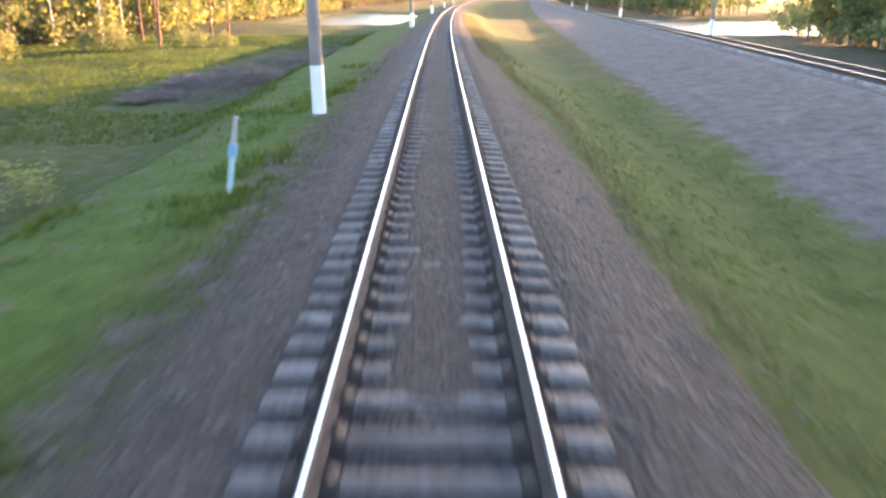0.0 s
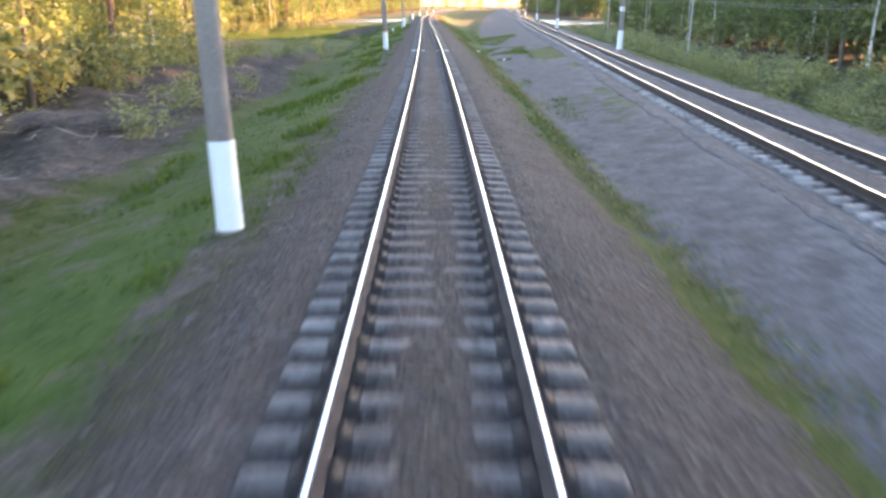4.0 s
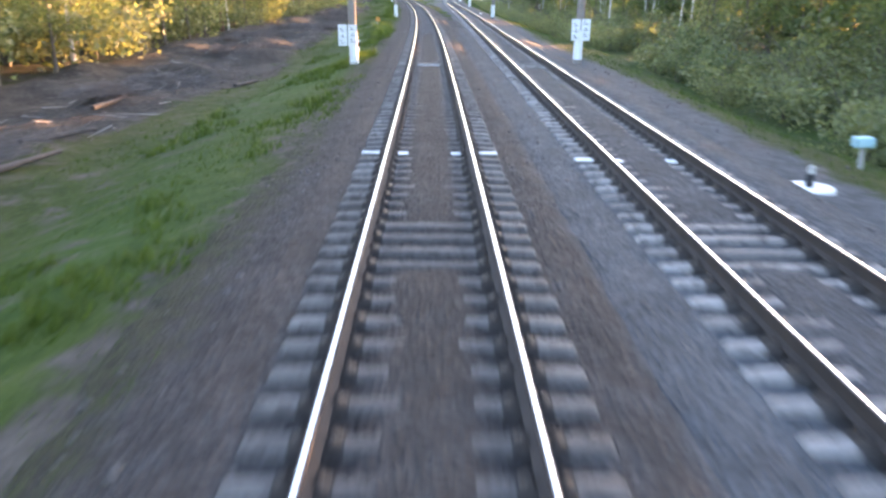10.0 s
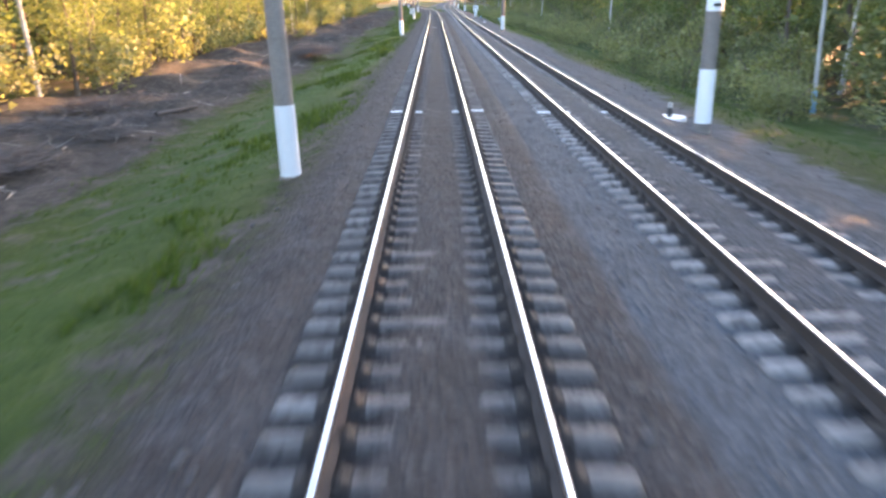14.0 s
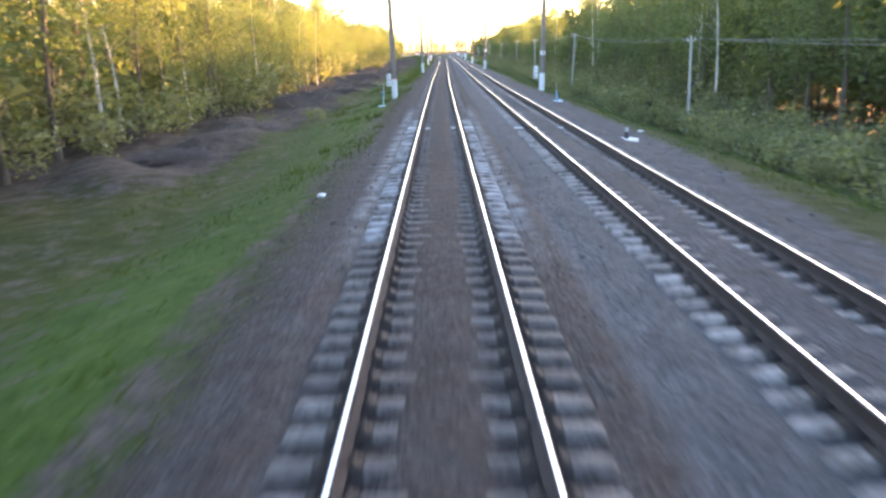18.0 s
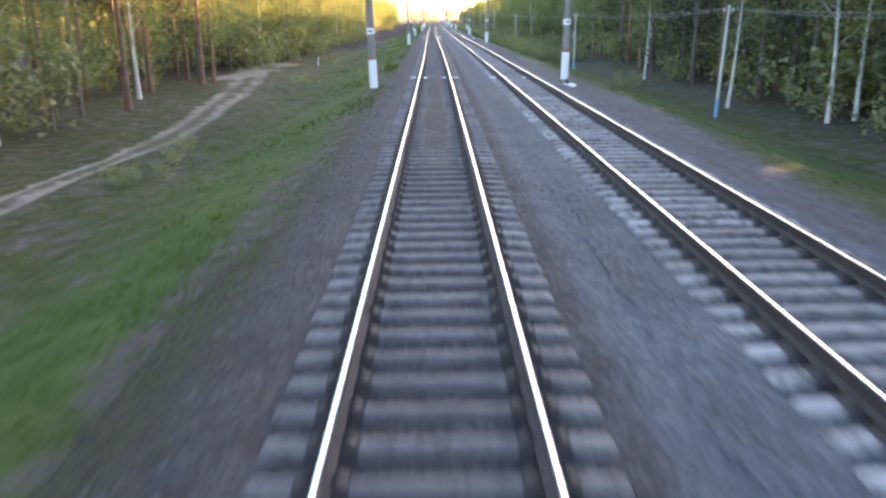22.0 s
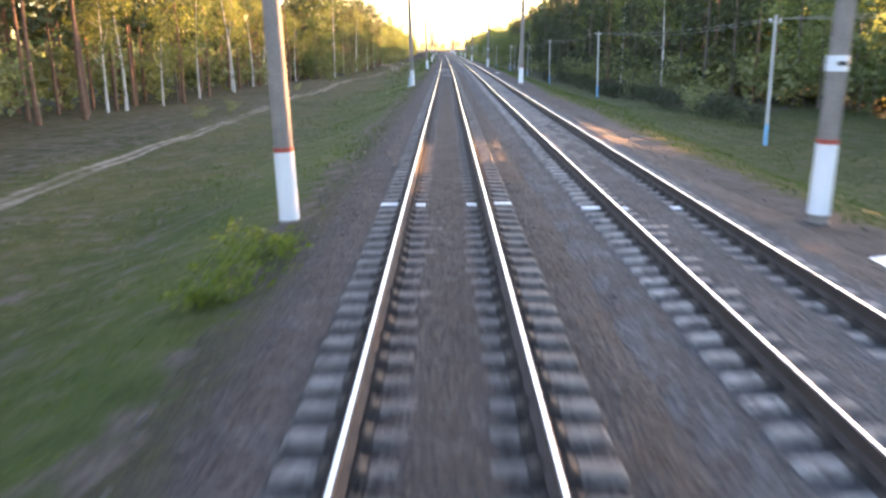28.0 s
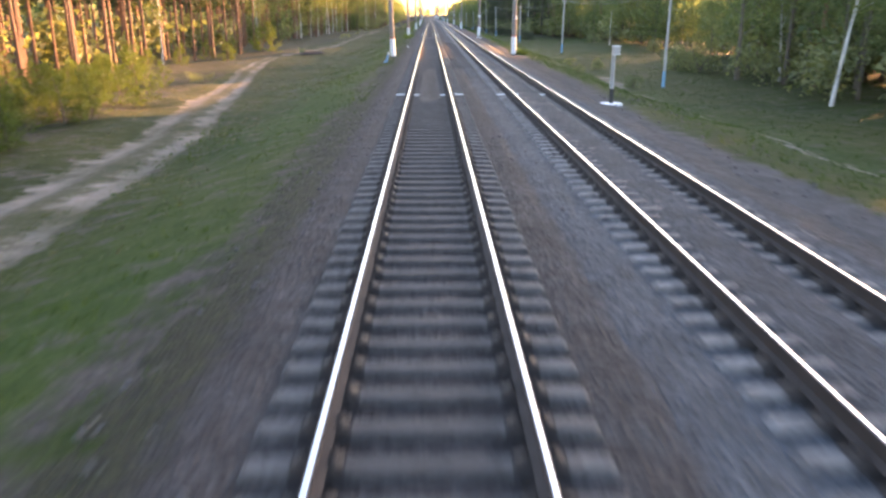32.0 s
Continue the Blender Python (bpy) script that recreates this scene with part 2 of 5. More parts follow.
def ground_material():
    """Grass, dry litter and bare sand, by where they grow."""
    m, n, l, b = material("ground", 0.95)
    b.inputs["Specular IOR Level"].default_value = 0.12
    pos = n.new("ShaderNodeNewGeometry").outputs["Position"]
    fine, mid, big = noise_node(n, l, 9, 6, pos), noise_node(n, l, 1.3, 5, pos), noise_node(n, l, 0.14, 4, pos)
    grass = ramp(n, l, mix(n, l, 0.5, fine, mid), [(0.32, (0.021, 0.03, 0.011)), (0.5, (0.045, 0.056, 0.018)), (0.72, (0.088, 0.092, 0.036))])
    grass = mix(n, l, 1.0, grass, ramp(n, l, big, [(0.35, (0.7, 0.78, 0.75)), (0.65, (1.25, 1.08, 0.9))]), "MULTIPLY")
    fresh = ramp(n, l, mix(n, l, 0.5, fine, mid), [(0.32, (0.021, 0.047, 0.009)), (0.5, (0.041, 0.078, 0.014)), (0.72, (0.077, 0.112, 0.026))])
    grass = mix(n, l, attribute(n, "lush"), grass, fresh)
    dry = ramp(n, l, mix(n, l, 0.5, fine, mid), [(0.32, (0.024, 0.02, 0.018)), (0.5, (0.058, 0.05, 0.042)), (0.7, (0.122, 0.106, 0.088))])
    sand = ramp(n, l, mix(n, l, 0.6, fine, mid), [(0.3, (0.12, 0.1, 0.082)), (0.7, (0.29, 0.248, 0.205))])
    stone = ramp(n, l, mix(n, l, 0.6, fine, noise_node(n, l, 22, 4, pos)), [(0.35, (0.038, 0.034, 0.032)), (0.65, (0.088, 0.078, 0.073))])
    stone = mix(n, l, 1.0, stone, ramp(n, l, noise_node(n, l, 0.45, 5, pos), [(0.32, (0.66, 0.66, 0.64)), (0.68, (1.2, 1.2, 1.2))]), "MULTIPLY")
    jag = n.new("ShaderNodeMath")
    jag.operation = "MULTIPLY_ADD"
    l.new(mid, jag.inputs[0])
    jag.inputs[1].default_value, jag.inputs[2].default_value = 1.4, -0.7

    def zone(name):
        a = n.new("ShaderNodeMath")
        a.operation = "ADD"
        a.use_clamp = True
        l.new(attribute(n, name), a.inputs[0])
        l.new(jag.outputs[0], a.inputs[1])
        r = n.new("ShaderNodeMapRange")
        r.inputs["From Min"].default_value, r.inputs["From Max"].default_value = 0.35, 0.65
        l.new(a.outputs[0], r.inputs["Value"])
        return r.outputs[0]

    stone = mix(n, l, attribute(n, "grit"), stone, ramp(n, l, mix(n, l, 0.6, fine, noise_node(n, l, 22, 4, pos)), [(0.35, (0.058, 0.063, 0.07)), (0.65, (0.122, 0.131, 0.144))]))
    stone = mix(n, l, 1.0, stone, ramp(n, l, noise_node(n, l, 1.7, 6, pos, 0.75), [(0.36, (0.6, 0.6, 0.58)), (0.66, (1.22, 1.22, 1.2))]), "MULTIPLY")
    col = mix(n, l, zone("dry"), grass, dry)
    col = mix(n, l, zone("stony"), col, stone)
    col = mix(n, l, zone("sandy"), col, sand)
    # the wheel track: bare sand in two ruts, with a thin strip between them
    wob = n.new("ShaderNodeMath")
    wob.operation = "MULTIPLY_ADD"
    l.new(mid, wob.inputs[0])
    wob.inputs[1].default_value = 1.1
    l.new(attribute(n, "rut"), wob.inputs[2])
    off = n.new("ShaderNodeMath")
    off.operation = "SUBTRACT"
    l.new(wob.outputs[0], off.inputs[0])
    off.inputs[1].default_value = 0.55
    far_off = n.new("ShaderNodeMath")
    far_off.operation = "ABSOLUTE"
    l.new(off.outputs[0], far_off.inputs[0])
    bare = ramp(n, l, far_off.outputs[0], [(0.0, (0.25, 0.25, 0.25)), (0.2, (0.3, 0.3, 0.3)), (0.45, (1, 1, 1)), (0.8, (0.85, 0.85, 0.85)), (1.0, (0, 0, 0))])
    broken = ramp(n, l, noise_node(n, l, 0.22, 5, pos), [(0.38, (0.3, 0.3, 0.3)), (0.55, (1, 1, 1))])
    bare = mix(n, l, 1.0, bare, broken, "MULTIPLY")
    col = mix(n, l, mix(n, l, 1.0, bare, attribute(n, "track"), "MULTIPLY"), col, sand)
    l.new(col, b.inputs["Base Color"])
    bump(n, l, b, mix(n, l, 0.5, fine, mid), 0.9, 0.08)
    return m


def leaf_material(name, dark, light, through_light):
    """Leaves: matt, and letting light through."""
    m, n, l, b = material(name, 0.6)
    geo = n.new("ShaderNodeNewGeometry")
    info = n.new("ShaderNodeObjectInfo")
    col = ramp(n, l, geo.outputs["Random Per Island"], [(0.0, dark), (1.0, light)])
    col = mix(n, l, 1.0, col, ramp(n, l, info.outputs["Random"], [(0.0, (0.72, 0.8, 0.75)), (0.5, (1, 1, 1)), (1.0, (1.14, 1.08, 0.9))]), "MULTIPLY")
    l.new(col, b.inputs["Base Color"])
    b.inputs["Specular IOR Level"].default_value = 0.25
    t = n.new("ShaderNodeBsdfTranslucent")
    l.new(mix(n, l, 1.0, col, (1.4, 1.5, 0.85), "MULTIPLY"), t.inputs[0])
    s = n.new("ShaderNodeMixShader")
    s.inputs[0].default_value = through_light
    l.new(b.outputs[0], s.inputs[1])
    l.new(t.outputs[0], s.inputs[2])
    l.new(s.outputs[0], n["Material Output"].inputs["Surface"])
    return m


def sleeper_material(name, dust, pale=1.0):
    m, n, l, b = material(name, 0.85)
    pos = n.new("ShaderNodeNewGeometry").outputs["Position"]
    fine, big = noise_node(n, l, 30, 6, pos), noise_node(n, l, 2.2, 4, pos)
    col = ramp(n, l, mix(n, l, 0.5, fine, big), [(0.3, (0.097 * pale, 0.092 * pale, 0.089 * pale)), (0.7, (0.212 * pale, 0.201 * pale, 0.195 * pale))])
    tone = ramp(n, l, noise_node(n, l, 0.9, 2, pos), [(0.3, (0.8, 0.78, 0.76)), (0.7, (1.1, 1.1, 1.1))])
    col = mix(n, l, 1.0, col, tone, "MULTIPLY")
    each = n.new("ShaderNodeNewGeometry")
    col = mix(n, l, 1.0, col, ramp(n, l, each.outputs["Random Per Island"], [(0.0, (0.68, 0.66, 0.65)), (1.0, (1.12, 1.12, 1.12))]), "MULTIPLY")
    col = mix(n, l, ramp(n, l, noise_node(n, l, 7, 4, pos), [(0.5, (0, 0, 0)), (0.62, (0.75, 0.75, 0.75))]), col, (0.055, 0.047, 0.044))
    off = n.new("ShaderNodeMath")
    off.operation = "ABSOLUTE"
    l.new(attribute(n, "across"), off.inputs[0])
    seat = n.new("ShaderNodeMath")
    seat.operation = "COMPARE"
    l.new(off.outputs[0], seat.inputs[0])
    seat.inputs[1].default_value, seat.inputs[2].default_value = 0.796, 0.2
    spread = n.new("ShaderNodeMath")
    spread.operation = "MULTIPLY"
    l.new(seat.outputs[0], spread.inputs[0])
    spread.inputs[1].default_value = 0.85
    rust = spread.outputs[0]
    col = mix(n, l, rust, col, (0.028, 0.022, 0.02))
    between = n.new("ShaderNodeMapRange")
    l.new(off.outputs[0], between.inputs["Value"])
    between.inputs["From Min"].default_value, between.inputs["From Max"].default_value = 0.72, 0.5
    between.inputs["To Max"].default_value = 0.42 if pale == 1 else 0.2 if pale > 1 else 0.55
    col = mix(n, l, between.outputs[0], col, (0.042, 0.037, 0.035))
    if dust:
        powder = mix(n, l, 1.0, attribute(n, "powder"), ramp(n, l, big, [(0.42, (dust * 0.08,) * 3), (0.62, (dust,) * 3)]), "MULTIPLY")
        col = mix(n, l, powder, col, (0.55, 0.58, 0.61))
    l.new(col, b.inputs["Base Color"])
    bump(n, l, b, fine, 0.35, 0.006)
    return m


def rail_material():
    """Rusty flanks; the running surface is a mesh of its own."""
    return plain("rail_rust", (0.032, 0.024, 0.021), (0.085, 0.064, 0.054), 14, 0.85, 0.0, 0.4, 0.004)


M_BALLAST, M_GROUND = ballast_material(), ground_material()
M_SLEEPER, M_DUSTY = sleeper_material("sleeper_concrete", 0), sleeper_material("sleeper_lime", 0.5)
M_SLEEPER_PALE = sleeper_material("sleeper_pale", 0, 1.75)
M_DARKER, M_DARKER_PALE = sleeper_material("sleeper_darker", 0, 0.72), sleeper_material("sleeper_pale_darker", 0, 1.3)
M_RAIL = rail_material()
M_STEEL = plain("rail_polish", (0.56, 0.57, 0.59), (0.7, 0.71, 0.73), 20, 0.24, 1.0, 0.05, 0.001)
M_IRON = plain("fastening_iron", (0.03, 0.024, 0.021), (0.075, 0.058, 0.05), 20, 0.7, 0.2, 0.4, 0.004)
M_POLE = plain("pole_concrete", (0.16, 0.14, 0.125), (0.3, 0.27, 0.245), 5, 0.85, 0, 0.4, 0.008)
M_WHITE = plain("white_paint", (0.74, 0.78, 0.82), (0.86, 0.89, 0.92), 4, 0.6, 0, 0.2, 0.004)
M_RED = plain("red_paint", (0.3, 0.05, 0.035), (0.48, 0.09, 0.06), 6, 0.6, 0, 0.2, 0.003)
M_BLUE = plain("blue_paint", (0.13, 0.33, 0.55), (0.24, 0.48, 0.7), 6, 0.6, 0, 0.2, 0.003)
M_BLACK = plain("black_paint", (0.015, 0.015, 0.017), (0.04, 0.04, 0.044), 8, 0.5, 0, 0.2, 0.003)
M_GREY = plain("grey_weathered", (0.34, 0.34, 0.33), (0.55, 0.54, 0.52), 6, 0.8, 0, 0.3, 0.005)
M_ORANGE = plain("orange_paint", (0.5, 0.2, 0.03), (0.7, 0.33, 0.06), 6, 0.6, 0, 0.2, 0.003)
M_WIRE = plain("wire_metal", (0.14, 0.14, 0.15), (0.26, 0.26, 0.27), 10, 0.5, 0.6, 0.1, 0.001)


# ---- mesh helpers ----
def mesh_from(name, verts, faces, mat, smooth=False):
    me = bpy.data.meshes.new(name)
    me.from_pydata(np.asarray(verts).tolist() if isinstance(verts, np.ndarray) else verts, [], faces.tolist() if isinstance(faces, np.ndarray) else faces)
    for one in (mat if isinstance(mat, (list, tuple)) else [mat]):
        me.materials.append(one)
    if smooth:
        me.shade_smooth()
    me.update()
    return me


def grid_mesh(name, x, y, z, mat, smooth=True):
    """A sheet from 2-D arrays of x, y and z."""
    r, c = x.shape
    v = np.stack([x, y, z], -1).reshape(-1, 3)
    i = np.arange((r - 1) * (c - 1))
    a = i // (c - 1) * c + i % (c - 1)
    f = np.stack([a, a + 1, a + c + 1, a + c], -1)
    return mesh_from(name, v, f, mat, smooth)


def give(me, name, values):
    a = me.attributes.new(name, "FLOAT", "POINT")
    a.data.foreach_set("value", np.asarray(values, np.float32).ravel())


def part(name, bm, mat, parent, label=""):
    """A bmesh as one mesh object under a thing or a part."""
    me = bpy.data.meshes.new(name)
    bm.to_mesh(me)
    bm.free()
    me.materials.append(mat)
    ob = new(name, me)
    ob.parent = parent
    if label:
        tagged(ob, label)
    return ob


def block(bm, lo, hi, bevel=0.0):
    m = Matrix.LocRotScale([(a + b) / 2 for a, b in zip(lo, hi)], None, [b - a for a, b in zip(lo, hi)])
    got = bmesh.ops.create_cube(bm, size=1, matrix=m)
    if bevel:
        edges = {e for v in got["verts"] for e in v.link_edges}
        bmesh.ops.bevel(bm, geom=list(edges), offset=bevel, segments=1, affect="EDGES")
    return bm


def tube(bm, a, b, r0, r1, sides=12, cap=True):
    a, b = Vector(a), Vector(b)
    m = Matrix.Translation((a + b) / 2) @ (b - a).to_track_quat("Z", "Y").to_matrix().to_4x4()
    bmesh.ops.create_cone(bm, cap_ends=cap, segments=sides, radius1=r0, radius2=r1, depth=(b - a).length, matrix=m)
    return bm


def thing(name, label, category, group="", kind=""):
    return tagged(new(name), label, category, group, kind)


def at(s, lat, z=None, rz=0.0):
    x, y = place(s, lat)
    return Matrix.Translation((float(x), float(y), float(level(s, lat)) if z is None else z)) @ Matrix.Rotation(turn(s) + radians(rz), 4, "Z")


def scatter(me, s, lat, z=0.0, rz=None, size=None, name="joined", mat=None, attrs=()):
    """Many copies of one mesh joined into a single one."""
    k, nv = len(s), len(me.vertices)
    co = np.empty(nv * 3, np.float32)
    me.vertices.foreach_get("co", co)
    co = co.reshape(-1, 3)
    h = np.interp(s, S, heading) + (0 if rz is None else rz)
    x, y = place(s, lat)
    sc = np.ones(k) if size is None else size
    cx, cy = co[None, :, 0] * sc[:, None], co[None, :, 1] * sc[:, None]
    v = np.stack([x[:, None] + cx * np.cos(h)[:, None] - cy * np.sin(h)[:, None], y[:, None] + cx * np.sin(h)[:, None] + cy * np.cos(h)[:, None], co[None, :, 2] * sc[:, None] + np.broadcast_to(z, k)[:, None]], -1).reshape(-1, 3)
    polys = [tuple(p.vertices) for p in me.polygons]
    sizes = np.array([len(p) for p in polys])
    flat = np.concatenate([np.array(p) for p in polys])
    out = bpy.data.meshes.new(name)
    out.vertices.add(k * nv)
    out.vertices.foreach_set("co", v.astype(np.float32).ravel())
    loops = (flat[None, :] + np.arange(k)[:, None] * nv).ravel()
    out.loops.add(len(loops))
    out.loops.foreach_set("vertex_index", loops.astype(np.int32))
    tot = np.tile(sizes, k)
    out.polygons.add(len(tot))
    out.polygons.foreach_set("loop_start", np.concatenate([[0], np.cumsum(tot)[:-1]]).astype(np.int32))
    for a in attrs:
        vals = np.empty(nv, np.float32)
        me.attributes[a].data.foreach_get("value", vals)
        give(out, a, np.tile(vals, k))
    out.materials.append(mat or me.materials[0])
    out.update(calc_edges=True)
    out.validate()
    return out


# ---- ground: one sheet to the horizon ----
g_s = np.concatenate([np.arange(-1500, -900, 60), np.arange(-900, 130, 1.0), np.arange(130, 200, 2.0), np.arange(200, 480, 5.0), np.geomspace(480, 3200, 26)])
g_l = np.concatenate([-np.geomspace(1500, 45, 12), np.arange(-42, -24, 2.0), np.arange(-24, -2, 0.5), np.arange(-2, 3, 1.0), np.arange(3, 31, 0.65), np.arange(31.6, 62, 2.0), np.geomspace(64, 1500, 14)])
gs, gl = np.meshgrid(g_s, g_l, indexing="ij")
gz = level(gs, gl)
g_gap = gap(gs)
bed = (gl > -2.5) & (gl < 3.0) | (gl - g_gap > -1.55) & (gl - g_gap < 2.5)
gz = np.where(bed, gz - 0.3, gz)
# a shallow river bed crosses under the line far ahead
RIVER = (150.0, 235.0)
wet = np.clip(1 - np.abs(gs - (RIVER[0] + RIVER[1]) / 2) / 48, 0, 1) * np.clip((np.abs(gl - g_gap / 2) - (g_gap / 2 + 6)) / 4, 0, 1) * np.clip((gl + 31) / 4, 0, 1)
gz = gz - 2.2 * np.minimum(wet * 2, 1)
far_hill = np.clip((np.abs(gl) - 80) / 400, 0, 1) * 3.0
bank = 0.9 * wave(gs * 0.05, gl * 0.2, 1)
dry = cleared(gs, gl) * np.where(gs > 30, 0.62, 0.9)
dry = np.maximum(dry, np.where(gl < -17 - bank * 2 - 9 * (gs > -15), np.where(gs > -15, 0.45, np.where(gs < -480, 0.5, 0.55)), 0))
dry = np.maximum(dry, np.clip((gl + 4.2 + 0.3 * wave(gs * 0.6, 0 * gl, 8)) / 0.8, 0, 1) * 0.6 * (gl < 0))
dry = np.maximum(dry, np.where(gl - g_gap > np.where((gs < -480) & (gs > -610), np.where(gs > -565, 14.6, 12.6) + bank, 15 + bank * 2), 0.5, 0) * np.where((gs < -670) & (gl < 34), 0, 1))
dry = np.maximum(dry, np.where((gl < -7) & (gs < -480), np.where(gs > -640, 0.42, 0.36), 0))
dry = np.maximum(dry, np.where((gl < 0) & (gs < -600), 0.3, 0) * np.clip((-600 - gs) / 60, 0, 1))
dry = np.maximum(dry, np.clip((-gl - 3.5) / 8, 0, 0.3) + 0.05 * (gl < -3))
dry = np.maximum(dry, np.where(gl > 0, np.clip((gl - g_gap - 5) / 12, 0.05, 0.33), 0))
dry = np.where(np.abs(gl) > 62, 0.12, dry)
u = gl - g_gap
stony = np.where(gl > 0, np.clip((5.3 + 0.7 * wave(gs * 0.17, gl * 0.4, 5) - u) / 2.0, 0, 0.95) * (u > -1), 0) + np.where((gl > 3.4) & (u < 0), np.clip((u + np.interp(g_gap, [4, 9, 12, 20], [2.2, 6.4, 8.3, 10.5])) / 2, 0, 1), 0)
clump = np.clip(2.2 * (wave(gs * 0.17, gl * 0.9, 9) + 0.6 * wave(gs * 0.7, gl * 1.7, 4)) - 0.1, 0, 0.85) * np.clip(np.minimum(gs + 85, 20 - gs) / 40, 0, 1) * np.clip((gl - 3.8) / 0.8, 0, 1) * np.clip((11.5 - gl) / 2, 0, 1)
stony = stony * (1 - clump)
stony = np.maximum(stony, np.where((gl > -1.9) & (gl < np.where(gs > -150, 2.9, 3.6)), 1.0, 0))
ROAD_S = [-900, -850, -826, -811, -789, -770, -752, -740, -709, -695, -668, -616, -598, -585, -546, -534, -513, -496, -478]
ROAD_L = [-9.0, -9.4, -9.9, -10.6, -13.8, -16.6, -18.0, -18.0, -15.0, -15.8, -15.5, -16.2, -14.3, -13.1, -12.5, -12.2, -13.9, -16.8, -21]
ROAD_W = [1.7, 1.7, 1.6, 1.6, 1.3, 1.0, 0.9, 0.8, 0.7, 0.6, 0.6, 0.6, 0.6, 0.6, 0.7, 0.9, 1.3, 1.6, 1.2]
road = np.interp(gs, ROAD_S, ROAD_L)
width = np.interp(gs, ROAD_S, ROAD_W)
rut = np.abs(gl - road) / width
sandy = np.where(gl > 0, np.clip(1.2 - np.abs(u - np.interp(gs, [-835, -812, -780], [8.4, 8.8, 9.7])) / 1.0, 0, 0.7) * np.clip(np.minimum(gs + 832, -774 - gs) / 6, 0, 1) * np.clip(0.75 + 0.5 * wave(gs * 0.5, gl, 4), 0, 1), 0)
gz = gz - 0.1 * np.exp(-(((rut - 0.65) / 0.25) ** 2)) * (gs < -476) * (gs > -899)
gx, gy = place(gs, gl)
me = grid_mesh("ground", gx, gy, gz + far_hill, M_GROUND)
sandy = np.maximum(sandy, np.clip(1.15 - np.hypot((gs + 478) / 6, (gl + 17.3) / 3.2), 0, 0.7))
me_sandy = np.maximum(sandy * 0.95, np.clip(1.25 - np.hypot((gs + 493) / 10, (gl + 18 - 0.1 * (gs + 493)) / 2.6), 0, 0.9))
give(me, "dry", dry)
lush = np.exp(-(((gl + 5.4 + 0.8 * wave(gs * 0.07, 0 * gl, 2)) / 2.7) ** 2)) * (0.95 + 0.3 * wave(gs * 0.21, gl * 0.5, 7)) + (gl > 0) * 0.75 * np.exp(-(((u - 9.3) / 2.4) ** 2)) + (gs > -15) * (gl < -4) * 0.5 + (gs > -160) * (gl > 3.2) * (gl < 9) * 0.6
lush = lush * np.interp(gs, [-850, -820, -760, -640, -560, -450, 60], [0.6, 0.55, 0.3, 0.4, 0.65, 0.95, 0.8])
give(me, "lush", np.clip(lush, 0, 1))
give(me, "stony", np.clip(stony, 0, 1))
give(me, "grit", np.where(gl > 3, np.clip(np.maximum((u + 3.7 + 0.35 * wave(gs * 0.3, gl, 3)) / 0.9, 0.75 * (gs > -140)), 0, 1) * np.where(u < 0, 1, np.interp(gs, [-900, -810, -790, -730, -700, -480, -430], [0.5, 0.5, 0.1, 0.1, 0.4, 0.45, 0.8])), 0))
give(me, "sandy", me_sandy)
give(me, "rut", np.clip((gl - road) / width, -6, 6))
give(me, "track", np.clip(np.minimum(-478 - gs, gs + 899) / 4, 0, 1))
tagged(new("ground", me), "uneven grassy ground with dry litter and sandy track", "ground", kind="structure")

# river water
wx, wy = place(*np.meshgrid(np.linspace(RIVER[0] - 12, RIVER[1] + 12, 6), np.linspace(-30, 200, 20), indexing="ij"))
m, n, l, b = material("river_water", 0.06)
b.inputs["Base Color"].default_value = (0.05, 0.07, 0.08, 1)
b.inputs["IOR"].default_value = 1.33
bump(n, l, b, noise_node(n, l, 2.5, 3), 0.9, 0.12)
tagged(new("water", grid_mesh("water", wx, wy, np.full(wx.shape, -2.75), m)), "calm pale river water reflecting the evening sky", "water", kind="structure")


# ---- ballast of both tracks ----
# where the stones lie high enough to hide the middle of the sleepers
COVER_S = [-900, -816, -812, -798, -793, -742, -732, -645, -636, -634, -630, -612, -606, -583, -577, -556, -550, -526, -518, -470, -458, -415, -400, -345, -335, -192, -184, -112, -100, -42, -34, 0, 20, 60]
COVER_H = [0.12, 0.12, 0.85, 0.85, 0.15, 0.1, 1.0, 1.0, 0.9, 0.4, 0.1, 0.1, 1.0, 1.0, 0.2, 0.2, 0.9, 1.0, 0.2, 0.1, 1.0, 1.0, 1.0, 0.95, 1.0, 1.0, 0.3, 0.2, 0.8, 0.9, 0.9, 1.0, 1.0, 1.0]

COVER2_S = [-900, -735, -715, -700, -690, -560, -545, -500, -470, -440, 60]
COVER2_H = [0.95, 0.95, 0.9, 0.5, 0.15, 0.1, 0.35, 0.5, 0.6, 0.98, 0.98]


